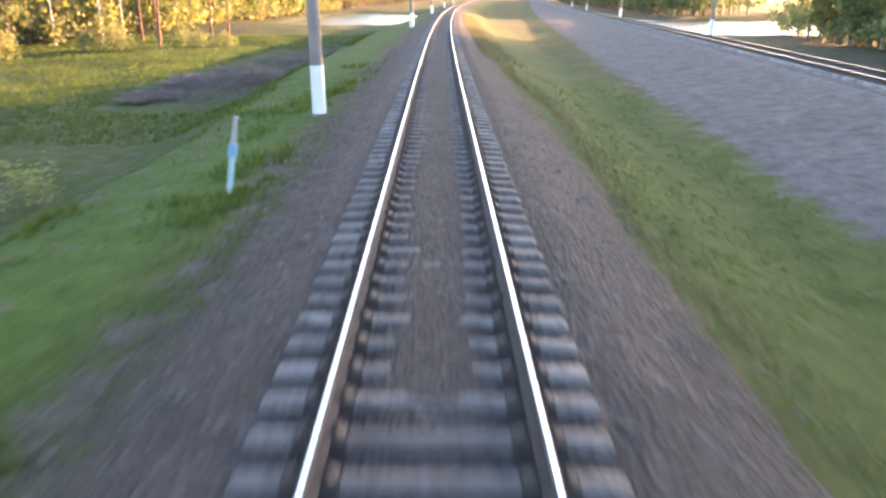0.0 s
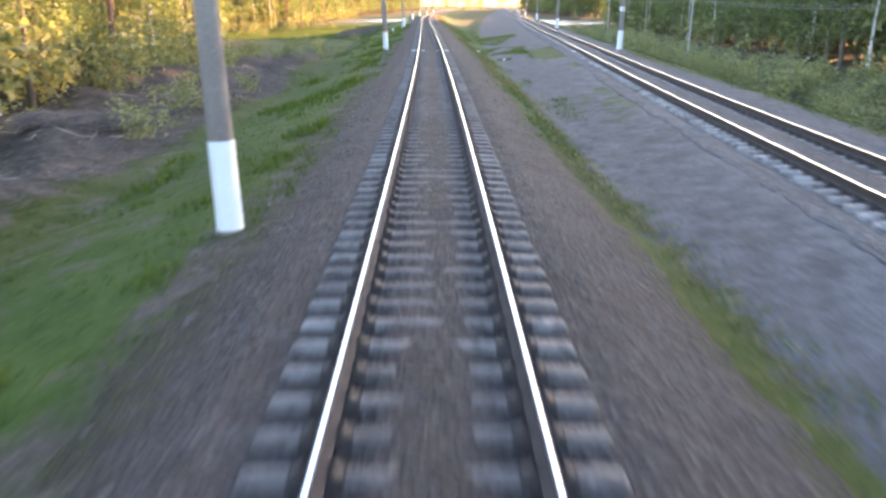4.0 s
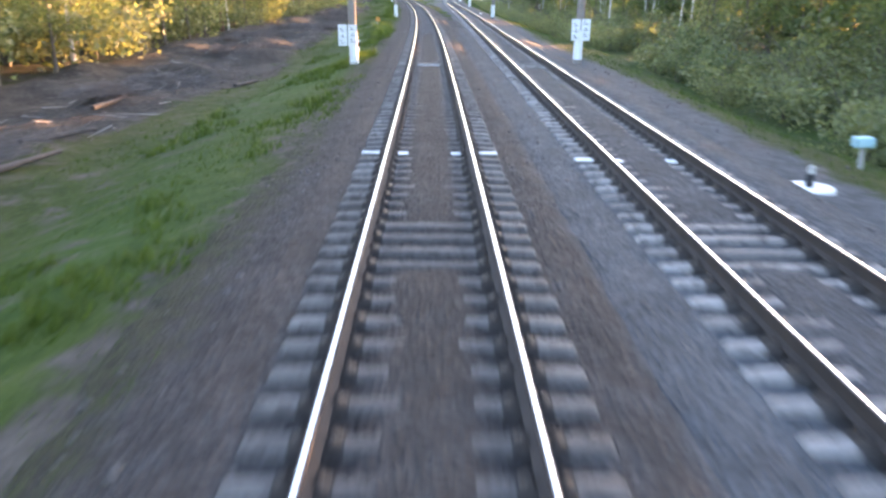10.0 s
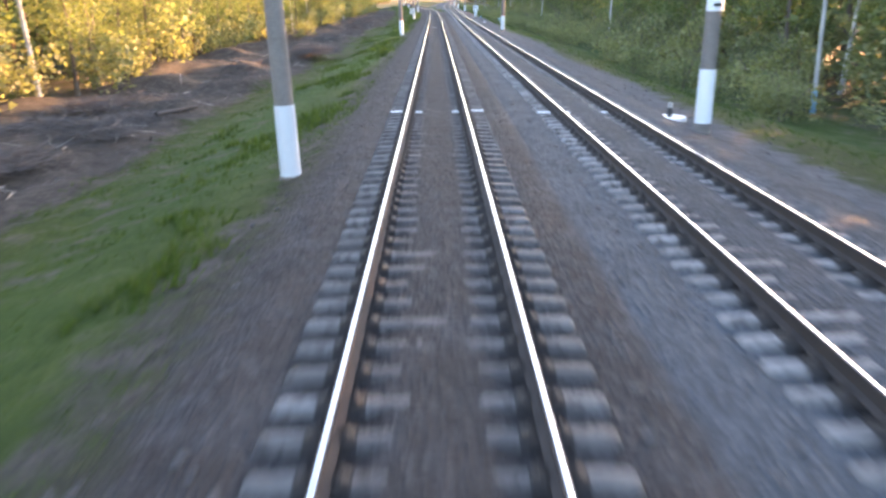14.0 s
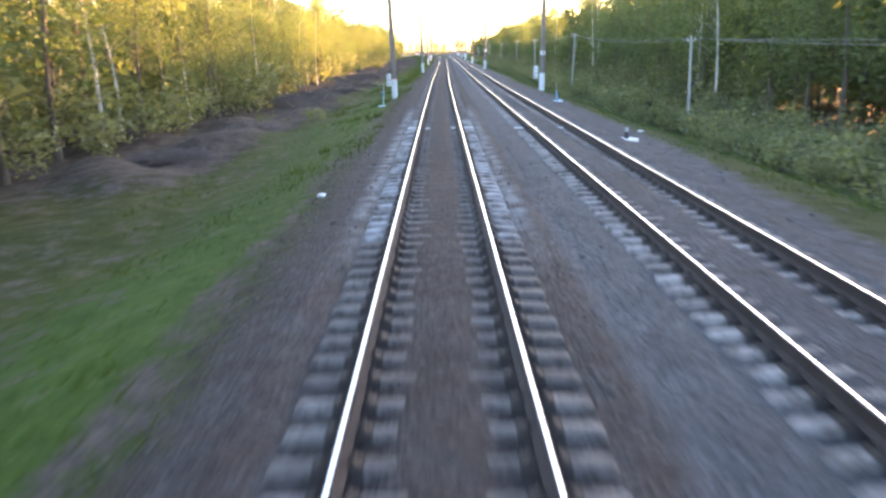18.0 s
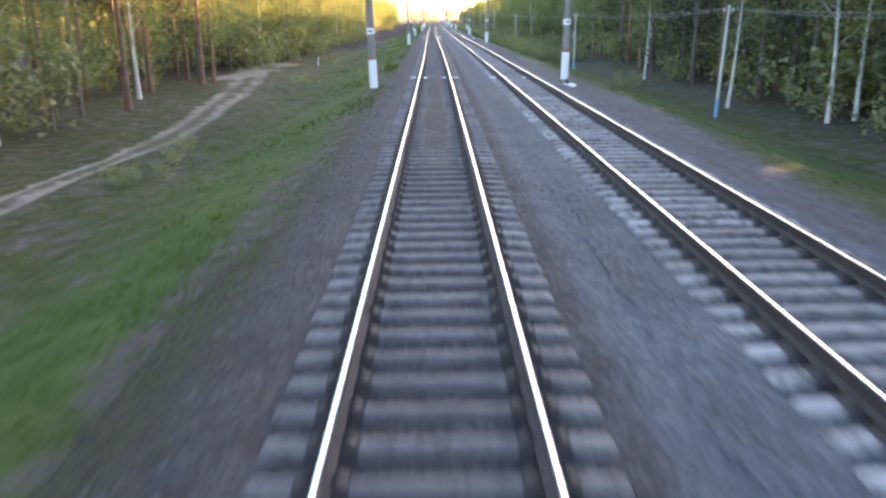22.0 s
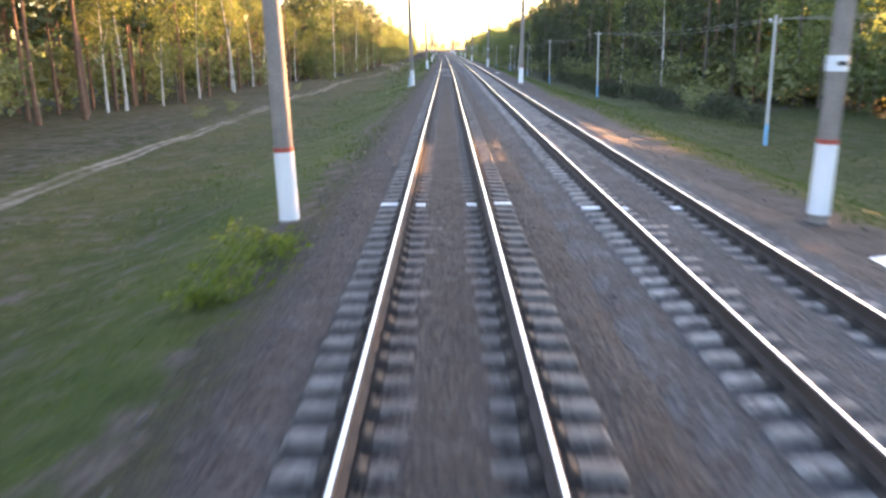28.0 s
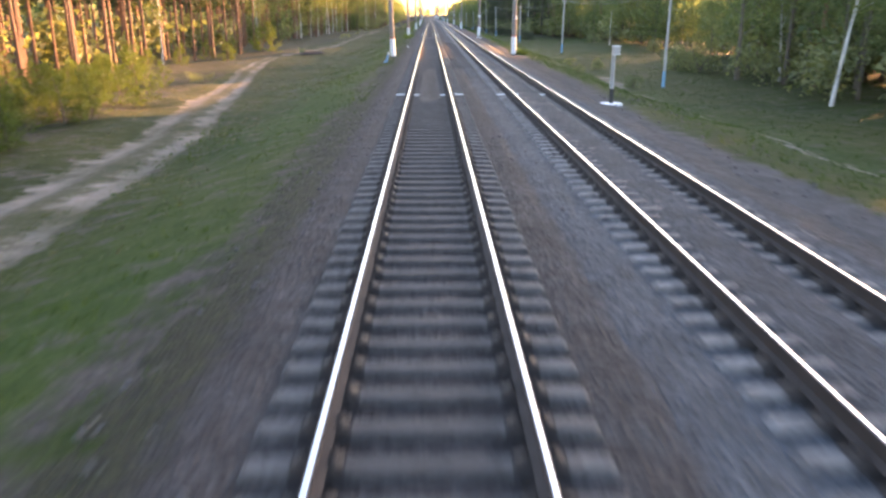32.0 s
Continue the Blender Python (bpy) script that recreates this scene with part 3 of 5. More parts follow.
def ballast_sheet(name, offset, lo, hi, cols, fresh_at, cover, label, turf_at):
    s = np.concatenate([np.arange(-880, 70, 0.5 if offset else 0.36), np.arange(70, 480, 2.0)])
    l = np.linspace(lo, hi, cols)
    ss, ll = np.meshgrid(s, l, indexing="ij")
    lat = ll + (gap(ss) if offset else 0)
    z = level(ss, lat) + 0.012 * wave(ss * 9.1, ll * 11.0, 2) + 0.012 * wave(ss * 3.3, ll * 4.1, 5) + 0.012
    full = np.interp(ss, COVER_S, COVER_H) if cover else np.interp(ss, COVER2_S, COVER2_H) + 0.12 * wave(ss * 0.05, 0 * ll, 2)
    heap = np.exp(-((ll / (0.50 if cover else 0.52)) ** 4)) * (0.09 * full + 0.01 * wave(ss * 0.8, ll * 2, 7))
    for bare in (22.4, -212.3, -236.9, -262.3, -641.0):
        heap = heap * np.clip(np.abs(ss - bare) / 0.8 - 0.5, 0.1, 1)
    crib = np.clip((1.5 - np.abs(ll)) / 0.12, 0, 1)
    z = z + crib * (np.clip(heap, 0, 0.09) - 0.022)
    if offset:
        z = z - 0.028 * np.clip(1 - np.abs(np.abs(ll) - 1.22) / 0.3, 0, 1)
    edge = np.minimum(ll - lo, hi - ll)
    z = np.where(edge < 0.28, z - (0.28 - edge) * 0.6, z)
    lat = lat + np.clip(1 - edge / 0.9, 0, 1) * (0.12 * wave(ss * 0.25, ll, 3) + 0.09 * wave(ss * 1.1, ll, 8) + 0.1 * wave(ss * 5.3, ll * 3, 9))
    x, y = place(ss, lat)
    me = grid_mesh(name, x, y, z, M_BALLAST, False)
    give(me, "fresh", fresh_at(ss, ll))
    give(me, "turf", turf_at(ss, ll))
    give(me, "lime", cover * np.clip(np.minimum(ss + 449, -414 - ss) / 5, 0, 1) * np.exp(-(((np.abs(ll) - 1.52) / 0.2) ** 2)))
    # oily bands along the rails, and a darker tone in the middle between them
    near_rail = np.abs(np.abs(ll) - 0.796)
    give(me, "oil_and_dark", np.clip(1.35 - near_rail / 0.2, 0, 1) * 0.8 + (np.abs(ll) < 0.6) * 0.25)
    return tagged(new(name, me), label, "ballast", kind="stuff")


ballast_sheet("ballast_bed", 0, -3.35, 3.35, 56, lambda s, l: np.clip((l - np.interp(s, [-700, -640, -620, -480, -440], [1.85, 1.85, 1.55, 1.55, 1.85])) * 3.5, 0, 0.95) * np.interp(s, [-900, -815, -795, -700, -660, -225, -165], [0.9, 0.85, 0.35, 0.35, 1, 1, 0]) + 0.12 * (s < -240), 1, "dark brownish crushed stone ballast under the track",
              lambda s, l: np.clip((-l - 1.6) / np.interp(s, [-765, -735, -520, -480], [0.75, 1.0, 1.0, 1.4]), 0, 1) + np.clip((l - 2.2) / 1.0, 0, 1) * np.clip((s + 190) / 60, 0, 1))
ballast_sheet("ballast_bed", 1, -2.25, 3.1, 40, lambda s, l: np.where(l > 1.7, np.interp(s, [-900, -700, -480, -430], [0.4, 0.35, 0.45, 0.75]), 0.9), 0, "blue-grey crushed stone ballast under the second track",
              lambda s, l: 0.62 * np.clip((l - 2.0) / 0.9, 0, 1))


# ---- rails ----
HEAD = [(-0.037, -0.036), (-0.037, -0.006), (-0.031, 0.0), (0.031, 0.0), (0.037, -0.006), (0.037, -0.036)]
RAIL = HEAD + [(0.010, -0.052), (0.009, -0.145), (0.075, -0.168), (0.075, -0.178), (-0.075, -0.178), (-0.075, -0.168), (-0.009, -0.145), (-0.010, -0.052)]


def sweep(name, s, lat, profile, mat, closed=True):
    k = len(profile)
    p = np.array(profile)
    ss = np.repeat(s[:, None], k, 1)
    x, y = place(ss, lat[:, None] + p[None, :, 0])
    z = np.broadcast_to(p[None, :, 1], x.shape)
    v = np.stack([x, y, z], -1).reshape(-1, 3)
    r, c = np.meshgrid(np.arange(len(s) - 1), np.arange(k if closed else k - 1), indexing="ij")
    a, b = r * k + c, r * k + (c + 1) % k
    f = np.stack([a, b, b + k, a + k], -1).reshape(-1, 4)
    return mesh_from(name, v, f, mat)


r_s = np.concatenate([np.arange(-880, 480, 2.0), [480]])
tracks = []
for k, label in enumerate(("single railway track of steel rails on grey concrete sleepers", "second railway track of steel rails on pale concrete sleepers")):
    track = thing("railway_track", label, "railway track", "railway tracks")
    tracks.append(track)
    for side in (-0.796, 0.796):
        lat = side + (gap(r_s) if k else 0 * r_s)
        rail = new("rail", sweep("rail", r_s, lat, RAIL, M_RAIL))
        rail.parent = track
        tagged(rail, "rusty steel rail")
        top = new("running_surface", sweep("running_surface", r_s, lat, [(-0.0215, 0.003), (-0.018, 0.004), (0.018, 0.004), (0.0215, 0.003)], M_STEEL, False))
        top.parent = rail
        tagged(top, "bright polished running surface")

# ---- poles ----
def catenary_pole(label, red, band, start=0.06):
    p = thing("line_pole", label, "line pole", "concrete poles along the railway")
    part("shaft", tube(bmesh.new(), (0, 0, -0.4), (0, 0, 10.2), 0.205, 0.145, 20), M_POLE, p)
    part("painted_base", tube(bmesh.new(), (0, 0, start), (0, 0, band), 0.214, 0.205, 20), M_WHITE, p, "white painted base band")
    if red:
        part("painted_line", tube(bmesh.new(), (0, 0, band), (0, 0, band + 0.09), 0.212, 0.211, 20), M_RED, p, "thin red painted line")
    part("footing", tube(bmesh.new(), (0, 0, -0.3), (0, 0, 0.07), 0.25, 0.23, 14), M_POLE, p)
    return p


LEFT = [(42.0, -3.6), (-27.5, -3.5), (-80.2, -3.3), (-145.8, -3.15), (-207.2, -3.65), (-270.0, -3.4), (-335.6, -3.0), (-400, -3.42), (-458.8, -3.2), (-528.3, -3.18), (-597.6, -3.05), (-657, -3.2), (-716.6, -3.32), (-774.3, -3.12), (105, -3.4), (165, -3.4), (225, -3.4), (285, -3.4)]
RIGHT = [(-32.0, 14.3), (-88.9, 10.9), (-149.2, 8.45), (-207.8, 7.15), (-264.5, 7.2), (-331.2, 6.85), (-396, 8.1), (-457.2, 7.6), (-526.8, 7.0), (-594.8, 7.3), (-658, 7.0), (-717.2, 7.55), (-773.3, 7.22), (30, 19.8), (95, 25.5), (160, 29.5), (225, 32.5), (290, 35.5)]
pole_plain = catenary_pole("round grey concrete pole with white painted foot", False, 1.5)
pole_red = catenary_pole("round grey concrete pole with white foot and red line", True, 1.5)
pole_dark = catenary_pole("grey concrete pole with white band above dark foot", False, 1.62, 0.26)
pole_both = catenary_pole("grey concrete pole with white band and red line", True, 1.62, 0.2)
for i, (s, lat) in enumerate(LEFT + RIGHT):
    src = ((pole_plain, pole_red) if lat < 0 else (pole_dark, pole_both))[i % 3 == 1 or s in (-207.2, -774.3, -270.0, -528.3, -716.6, -526.8, -717.2, -773.3)]
    z = float(level(s, lat)) - 0.02
    copy_thing(src, at(s, lat, z) @ pose(0, 0, 0, 0.8 * (rnd(i) - 0.5), (-1.7 if lat < 0 else 0.9) + 0.8 * (rnd(i, 2) - 0.5), 0))
for src in (pole_plain, pole_red, pole_dark, pole_both):
    for o in (*src.children_recursive, src):
        bpy.data.objects.remove(o)


# ---- trees and bushes ----
M_BIRCH = plain("birch_bark", (0.10, 0.095, 0.09), (0.62, 0.60, 0.56), 5, 0.8, 0, 0.3, 0.006, (0.36, 0.5))
M_PINE_BARK = plain("pine_bark", (0.09, 0.054, 0.038), (0.28, 0.158, 0.1), 7, 0.9, 0, 0.7, 0.02)
M_BARK = plain("grey_bark", (0.07, 0.058, 0.045), (0.19, 0.16, 0.125), 7, 0.9, 0, 0.6, 0.015)
M_LEAF = leaf_material("fresh_leaves", (0.085, 0.112, 0.05), (0.19, 0.218, 0.1), 0.42)
M_LEAF_B = leaf_material("birch_leaves", (0.105, 0.132, 0.052), (0.225, 0.238, 0.098), 0.46)
M_NEEDLE = leaf_material("pine_needles", (0.045, 0.06, 0.03), (0.10, 0.115, 0.05), 0.25)
M_WILLOW = leaf_material("willow_leaves", (0.11, 0.13, 0.07), (0.25, 0.255, 0.14), 0.4)
M_CUT = plain("bleached_wood", (0.2, 0.175, 0.155), (0.42, 0.38, 0.34), 8, 0.9, 0, 0.3, 0.005)
M_BRUSH = plain("dry_brush", (0.075, 0.062, 0.056), (0.19, 0.16, 0.145), 8, 0.95, 0, 0.3, 0.005)
M_DARK = leaf_material("dark_needles", (0.028, 0.038, 0.022), (0.07, 0.082, 0.042), 0.12)
M_YOUNG = leaf_material("young_pine_needles", (0.055, 0.085, 0.018), (0.14, 0.17, 0.032), 0.35)
M_GRASS = leaf_material("grass_blades", (0.034, 0.064, 0.013), (0.076, 0.11, 0.026), 0.4)
M_WEED = leaf_material("weed_leaves", (0.065, 0.1, 0.018), (0.14, 0.175, 0.036), 0.4)
M_STRAW = leaf_material("dry_grass", (0.085, 0.08, 0.052), (0.185, 0.168, 0.11), 0.3)
M_TWIG = plain("dry_twigs", (0.042, 0.035, 0.031), (0.13, 0.11, 0.098), 8, 0.95, 0, 0.3, 0.005)


def stem(points, radii, sides):
    """A bent, tapered stem through the points."""
    v, f = [], []
    for k, (p, r) in enumerate(zip(points, radii)):
        for j in range(sides):
            a = 2 * math.pi * j / sides
            v.append((p[0] + r * math.cos(a), p[1] + r * math.sin(a), p[2]))
        if k:
            b = (k - 1) * sides
            f += [(b + j, b + (j + 1) % sides, b + sides + (j + 1) % sides, b + sides + j) for j in range(sides)]
    return v, f


def wood(rng, h, r, limbs, low, reach, rise, bow=0.25, stems=1, sides=7):
    """Trunk and limbs; returns the mesh data and the points where leaves sit."""
    V, F, tips = [], [], []

    def add(v, f):
        k = len(V)
        V.extend(v)
        F.extend([tuple(i + k for i in q) for q in f])

    for st in range(stems):
        lean = rng.normal(0, bow, 2) + (rng.normal(0, 1.0, 2) if stems > 1 else 0)
        zs = np.linspace(0, 1, 7)
        zs = zs[::2] if stems > 1 else zs
        path = [(lean[0] * t * t + 0.08 * math.sin(5 * t + st), lean[1] * t * t + 0.08 * math.cos(4 * t + st), h * t - 0.25) for t in zs]
        add(*stem(path, [r * (1.25 if t == 0 else 1 - 0.86 * t) for t in zs], sides))
        for i in range(limbs):
            t = low + (1 - low) * (i + rng.random()) / limbs
            base = np.array([np.interp(t, zs, [p[k] for p in path]) for k in range(3)])
            a = rng.random() * 2 * math.pi
            ln = reach * (1.15 - 0.8 * max(0.0, (t - low) / (1 - low)) ** 1.6) * (0.7 + 0.6 * rng.random())
            d = np.array([math.cos(a), math.sin(a), rise * (0.6 + 0.8 * rng.random())])
            mid, end = base + d * ln * 0.55, base + d * ln + np.array([0, 0, -0.12 * ln])
            rr = r * 0.3 * (1 - 0.7 * t)
            if i % 2 == 0 or stems == 1 and h < 5:
                add(*stem([base, mid, end], [rr, rr * 0.7, rr * 0.2], 3))
            tips += [base + d * ln * q + np.array([0, 0, -0.12 * ln * q]) for q in (0.45, 0.7, 0.9, 1.05)]
        tips.append(np.array(path[-1]))
    return V, F, np.array(tips)


def leaf_blades(rng, tips, count, spread, size, flat=1.0, slim=0.8):
    """Many small leaf blades round the given points."""
    c = tips[rng.integers(0, len(tips), count)] + rng.normal(0, 1, (count, 3)) * spread * np.array([1, 1, flat])
    up = rng.normal(0, 1, (count, 3)) + np.array([0, 0, 1.0])  # most leaves turn up to the sky
    a = np.cross(up, rng.normal(0, 1, (count, 3)))
    a /= np.linalg.norm(a, axis=1, keepdims=True) + 1e-9
    b = np.cross(up, a)
    b /= np.linalg.norm(b, axis=1, keepdims=True) + 1e-9
    s = size * (0.6 + 0.8 * rng.random((count, 1)))
    v = np.stack([c + a * s * 0.6, c - a * s * 0.35 + b * s * slim * 0.55, c - a * s * 0.35 - b * s * slim * 0.55], 1).reshape(-1, 3)
    return v, np.arange(count * 3).reshape(-1, 3)


def grow(kind, k, fine=1.0):
    rng = np.random.default_rng(100 + k)

    def leaves(rng, tips, count, spread, size, *more):
        return leaf_blades(rng, tips, int(count * fine), spread, size / fine ** 0.6, *more)

    if kind == "birch_tree":
        V, F, tips = wood(rng, 12.5, 0.14, 26, 0.36, 2.1, 0.75, 0.5)
        lv, lf = leaves(rng, tips, 1500, 0.4, 0.24)
        mats = (M_BIRCH, M_LEAF_B)
    elif kind == "deciduous_tree":
        V, F, tips = wood(rng, 10.5, 0.16, 30, 0.2, 2.6, 0.6, 0.4)
        lv, lf = leaves(rng, tips, 1600, 0.46, 0.27)
        mats = (M_BARK, M_LEAF)
    elif kind == "pine_tree":
        V, F, tips = wood(rng, 16.5, 0.19, 24, 0.5, 2.3, 0.32, 0.3)
        lv, lf = leaves(rng, tips, 1200, 0.36, 0.28, 0.6, 0.45)
        mats = (M_PINE_BARK, M_NEEDLE)
    elif kind == "dark_pine":
        V, F, tips = wood(rng, 13.5, 0.2, 40, 0.16, 2.3, 0.12, 0.3)
        lv, lf = leaves(rng, tips, 1700, 0.36, 0.31, 0.6, 0.5)
        mats = (M_BARK, M_DARK)
    elif kind == "young_pine":
        V, F, tips = wood(rng, 2.6, 0.05, 42, 0.05, 0.85, 0.45, 0.06, 1, 5)
        lv, lf = leaves(rng, tips, 2600, 0.075, 0.13, 1.0, 0.22)
        mats = (M_BARK, M_YOUNG)
    elif kind == "low_tree":
        V, F, tips = wood(rng, 10.5, 0.16, 16, 0.1, 2.6, 0.6, 0.4, 1, 5)
        lv, lf = leaves(rng, tips, 560, 0.5, 0.46)
        mats = (M_BARK, M_LEAF)
    else:
        V, F, tips = wood(rng, 2.5, 0.045, 9, 0.15, 0.95, 0.7, 0.3, 4, 4)
        # rounded lobes of close small leaves
        lobes = [(rng.normal(0, 0.55, 2), 0.75 + 0.4 * rng.random(), 1.0 + 0.9 * rng.random()) for _ in range(6)]
        dome = []
        for (cx, cy), wide, high in lobes:
            a, q = rng.random(60) * 6.283, np.sqrt(rng.random(60))
            dome.append(np.stack([cx + wide * q * np.cos(a), cy + wide * q * np.sin(a), 0.25 + high * np.sqrt(np.maximum(1 - q * q, 0)) * (0.75 + 0.25 * rng.random(60))], -1))
        tips = np.concatenate(dome)
        tips[:, 2] *= np.where(rng.random(len(tips)) < 0.3, rng.random(len(tips)), 1)
        lv, lf = leaves(rng, tips, 1250, 0.1, 0.135)
        mats = (M_BARK, M_DARK if kind == "juniper_bush" else M_WILLOW)
    lv[:, 2] = np.maximum(lv[:, 2], 0.05)
    return mesh_from("trunk", V, F, mats[0], True), mesh_from("crown", lv, lf, mats[1])


LABEL = {
    "birch_tree": "slender birch with white bark and fresh yellow-green leaves",
    "deciduous_tree": "leafy tree with grey bark and fresh spring foliage",
    "pine_tree": "tall pine with bare reddish trunk and dark needles",
    "dark_pine": "dense dark pine with low hanging needle branches",
    "low_tree": "low leafy tree that cuts the low sun in the eastern wood",
    "young_pine": "small bushy young pine with bright green needles",
    "willow_bush": "rounded grey-green willow bush in spring leaf",
    "juniper_bush": "low dense dark green bush at the forest foot",
}
KINDS = {kind: [grow(kind, 10 * i + j) for j in range(3)] for i, kind in enumerate(LABEL)}
FINE = {kind: [grow(kind, 10 * i + j, 2.8) for j in range(3)] for i, kind in enumerate(LABEL) if kind in ("birch_tree", "deciduous_tree", "pine_tree")}
CROWN_NAME = {"willow_bush": "foliage", "juniper_bush": "foliage", "young_pine": "foliage"}


def plant(kind, s, lat, size, k, group, sink=0.0, tilt=0.0):
    trunk, crown = (FINE if kind in FINE and abs(lat) < 26 and s < 60 else KINDS)[kind][k % 3]
    ob = tagged(new(kind), LABEL[kind], "bush" if kind.endswith("_bush") else "tree", group)
    ob.matrix_world = at(s, lat, float(level(s, lat)) - sink) @ pose(0, 0, 0, tilt, 0, 360 * float(rnd(k, 3))) @ Matrix.Diagonal((size, size, size * (0.9 + 0.25 * float(rnd(k, 5))), 1))
    for name, me in (("trunk", trunk), (CROWN_NAME.get(kind, "crown"), crown)):
        c = new(name, me)
        c.parent = ob
    return ob


# lines along which the low sun comes through between the trees on the right
OPEN = [(-175.5, -168.6), (-783.8, -760), (-712.8, -708.5), (-206, -203.4), (97, 170), (-120, -117)]
# lines on which it passes just above the track and reaches the trees on the left
OVER = [(-261, -256), (-226, -220), (-300, -289), (-324, -314), (-345, -338), (-758, -728), (60, 70)]
GRAZE = [(-277, -267)]


def in_the_open(s, lat, extra=2.6, over=False):
    c = s - 1.11 * lat
    return any(a - extra < c < b + extra for a, b in OPEN + ((OVER + GRAZE) if over else []))


EDGE_L = ([-900, -830, -790, -757, -737, -690, -650, -605, -585, -557, -520, -480, -433, -400, -380, -300, -250, -200, -168, -100, -70, -20, 15, 40, 70, 95, 115, 150, 900],
          [-22, -22, -26, -28, -25, -28, -26, -23, -18.8, -17.2, -17.4, -18.5, -16.5, -17, -17.5, -20, -22, -20.5, -21, -19.5, -18.5, -20, -28, -36, -43, -44, -36, -34, -40])
EDGE_R = ([-900, -800, -783, -765, -740, -707, -680, -650, -610, -548, -520, -490, -430, -400, -300, -215, -145, -107, -75, 43, 200, 900],
          [24, 24, 23, 30, 35, 33, 31, 24, 22, 23.5, 22, 23, 26, 21, 20, 20, 23, 29, 31, 42, 55, 60])


def species(side, s, q):
    if side < 0:
        if s < -715:
            return "pine_tree" if q < 0.9 else "birch_tree"
        if s < -600:
            return "deciduous_tree" if q < 0.1 else ("birch_tree" if q < 0.65 else "pine_tree")
        if s < -490:
            return "deciduous_tree" if q < 0.2 else ("birch_tree" if q < 0.5 else "pine_tree")
        if s < -20:
            return "deciduous_tree" if q < 0.78 else ("birch_tree" if q < 0.92 else "pine_tree")
        return "pine_tree" if q < 0.4 else ("birch_tree" if q < 0.55 else "deciduous_tree")
    if s < -790:
        return "deciduous_tree" if q < 0.7 else "birch_tree"
    if s < -660:
        return "deciduous_tree" if q < 0.75 else "pine_tree"
    if s < -480:
        return "dark_pine" if q < 0.84 else ("pine_tree" if q < 0.92 else "birch_tree")
    if s < -440:
        return "dark_pine" if q < 0.3 else "pine_tree" if q < 0.66 else ("birch_tree" if q < 0.82 else "deciduous_tree")
    return "deciduous_tree" if q < 0.68 else "birch_tree"


k = 0
for side, (es, el_), group in ((-1, EDGE_L, "trees along the forest edge west of the line"), (1, EDGE_R, "trees along the forest edge east of the line")):
    for row in range(1):
        for s0 in np.arange(-895, 132, 3.9):
            k += 1
            s = s0 + 2.6 * (float(rnd(k, 1)) - 0.5)
            lat = float(np.interp(s, es, el_)) + side * (row * 3.6 + 2.6 * float(rnd(k, 2)))
            if side > 0 and in_the_open(s, lat, 2.6, True):
                continue
            kind = species(side, s, float(rnd(k, 7)))
            size = 0.72 + 0.4 * float(rnd(k, 4))
            if side > 0 and -640 < s < -390:
                size *= 1.12
            plant(kind, s, lat, size, k, group)
# in the gaps only low trees stand, over which the sun just reaches the track
for a, b, higher in [(*g, 0.0) for g in OPEN[:4]] + [(*g, 2.8) for g in OVER] + [(*g, 1.45) for g in GRAZE]:
    for c in np.arange(a - 3, b + 3.1, 1.9 if higher else 2.2):
        for row in range(3):
            k += 1
            lat = 30.0
            for _ in range(6):
                lat = float(np.interp(c + 1.11 * lat, *EDGE_R))
            lat += 1.0 + row * 2.6 + 1.2 * float(rnd(k, 2))
            tall = 0.17 * (lat - (7.6 if higher else 9.4 if a > -300 else 7.9)) - float(level(c + 1.11 * lat, lat)) - 0.1 + higher
            tall *= 0.84 if a > -300 and not higher else 1.0
            plant("low_tree", c + 1.11 * lat, lat, tall / 12.2, k, "low trees in the gaps of the forest edge")
# dense young growth added inside the eastern wood to block stray sun
for c in np.arange(-476, -436, 2.4):
    for row in range(2):
        k += 1
        lat = 29.0 + 4.5 * row + 3.0 * float(rnd(k, 2))
        plant("low_tree", c + 1.11 * lat, lat, 0.42 + 0.15 * float(rnd(k, 3)), k, "young growth inside the wood")
# bushes beside the line
for s0 in np.arange(-455, -30, 3.7):
    for row in range(3):
        k += 1
        s = s0 + 3 * (float(rnd(k, 1)) - 0.5)
        lat = gap(s) + 8.4 + 1.0 * float(wave(s * 0.11, 1.0)) + row * 3.0 + 2.4 * float(rnd(k, 2))
        if in_the_open(s, lat, 1.3) or float(rnd(k, 8)) < (0.3, 0.2, 0.15)[row] or lat > float(np.interp(s, *EDGE_R)) + 1:
            continue
        plant("willow_bush", s, lat, (0.5 + 0.4 * float(rnd(k, 4)) + 0.28 * row) * (1.3 if -300 < s < -100 else 1.0), k, "willow bushes beside the line")
for s0 in np.arange(-672, -588, 3.6):
    k += 1
    plant("juniper_bush", s0 + 2 * float(rnd(k)), 16.8 + 4.5 * float(rnd(k, 2)), 0.45 + 0.45 * float(rnd(k, 4)), k, "dark bushes at the forest foot")
for s, lat, size in ((-243.8, -17.2, 0.8), (-247, -17.6, 0.6), (96, -32, 1.2), (100.6, -25.3, 1.0), (94, -34, 0.9), (103, -23, 0.8), (86, -38, 1.2), (76, -37, 1.1), (110, -30, 1.0), (71, -33, 0.8), (-710, 27, 0.9), (-735, 30, 1.0), (-786, 14.5, 0.5), (-771.2, 14.8, 0.5), (-781, 11.5, 0.35), (-765, 13.5, 0.4), (-771, 22.0, 1.1), (-774, 23.2, 1.2), (-768.5, 23.5, 1.2)):
    k += 1
    plant("willow_bush", s, lat, size, k, "single bushes in the open")
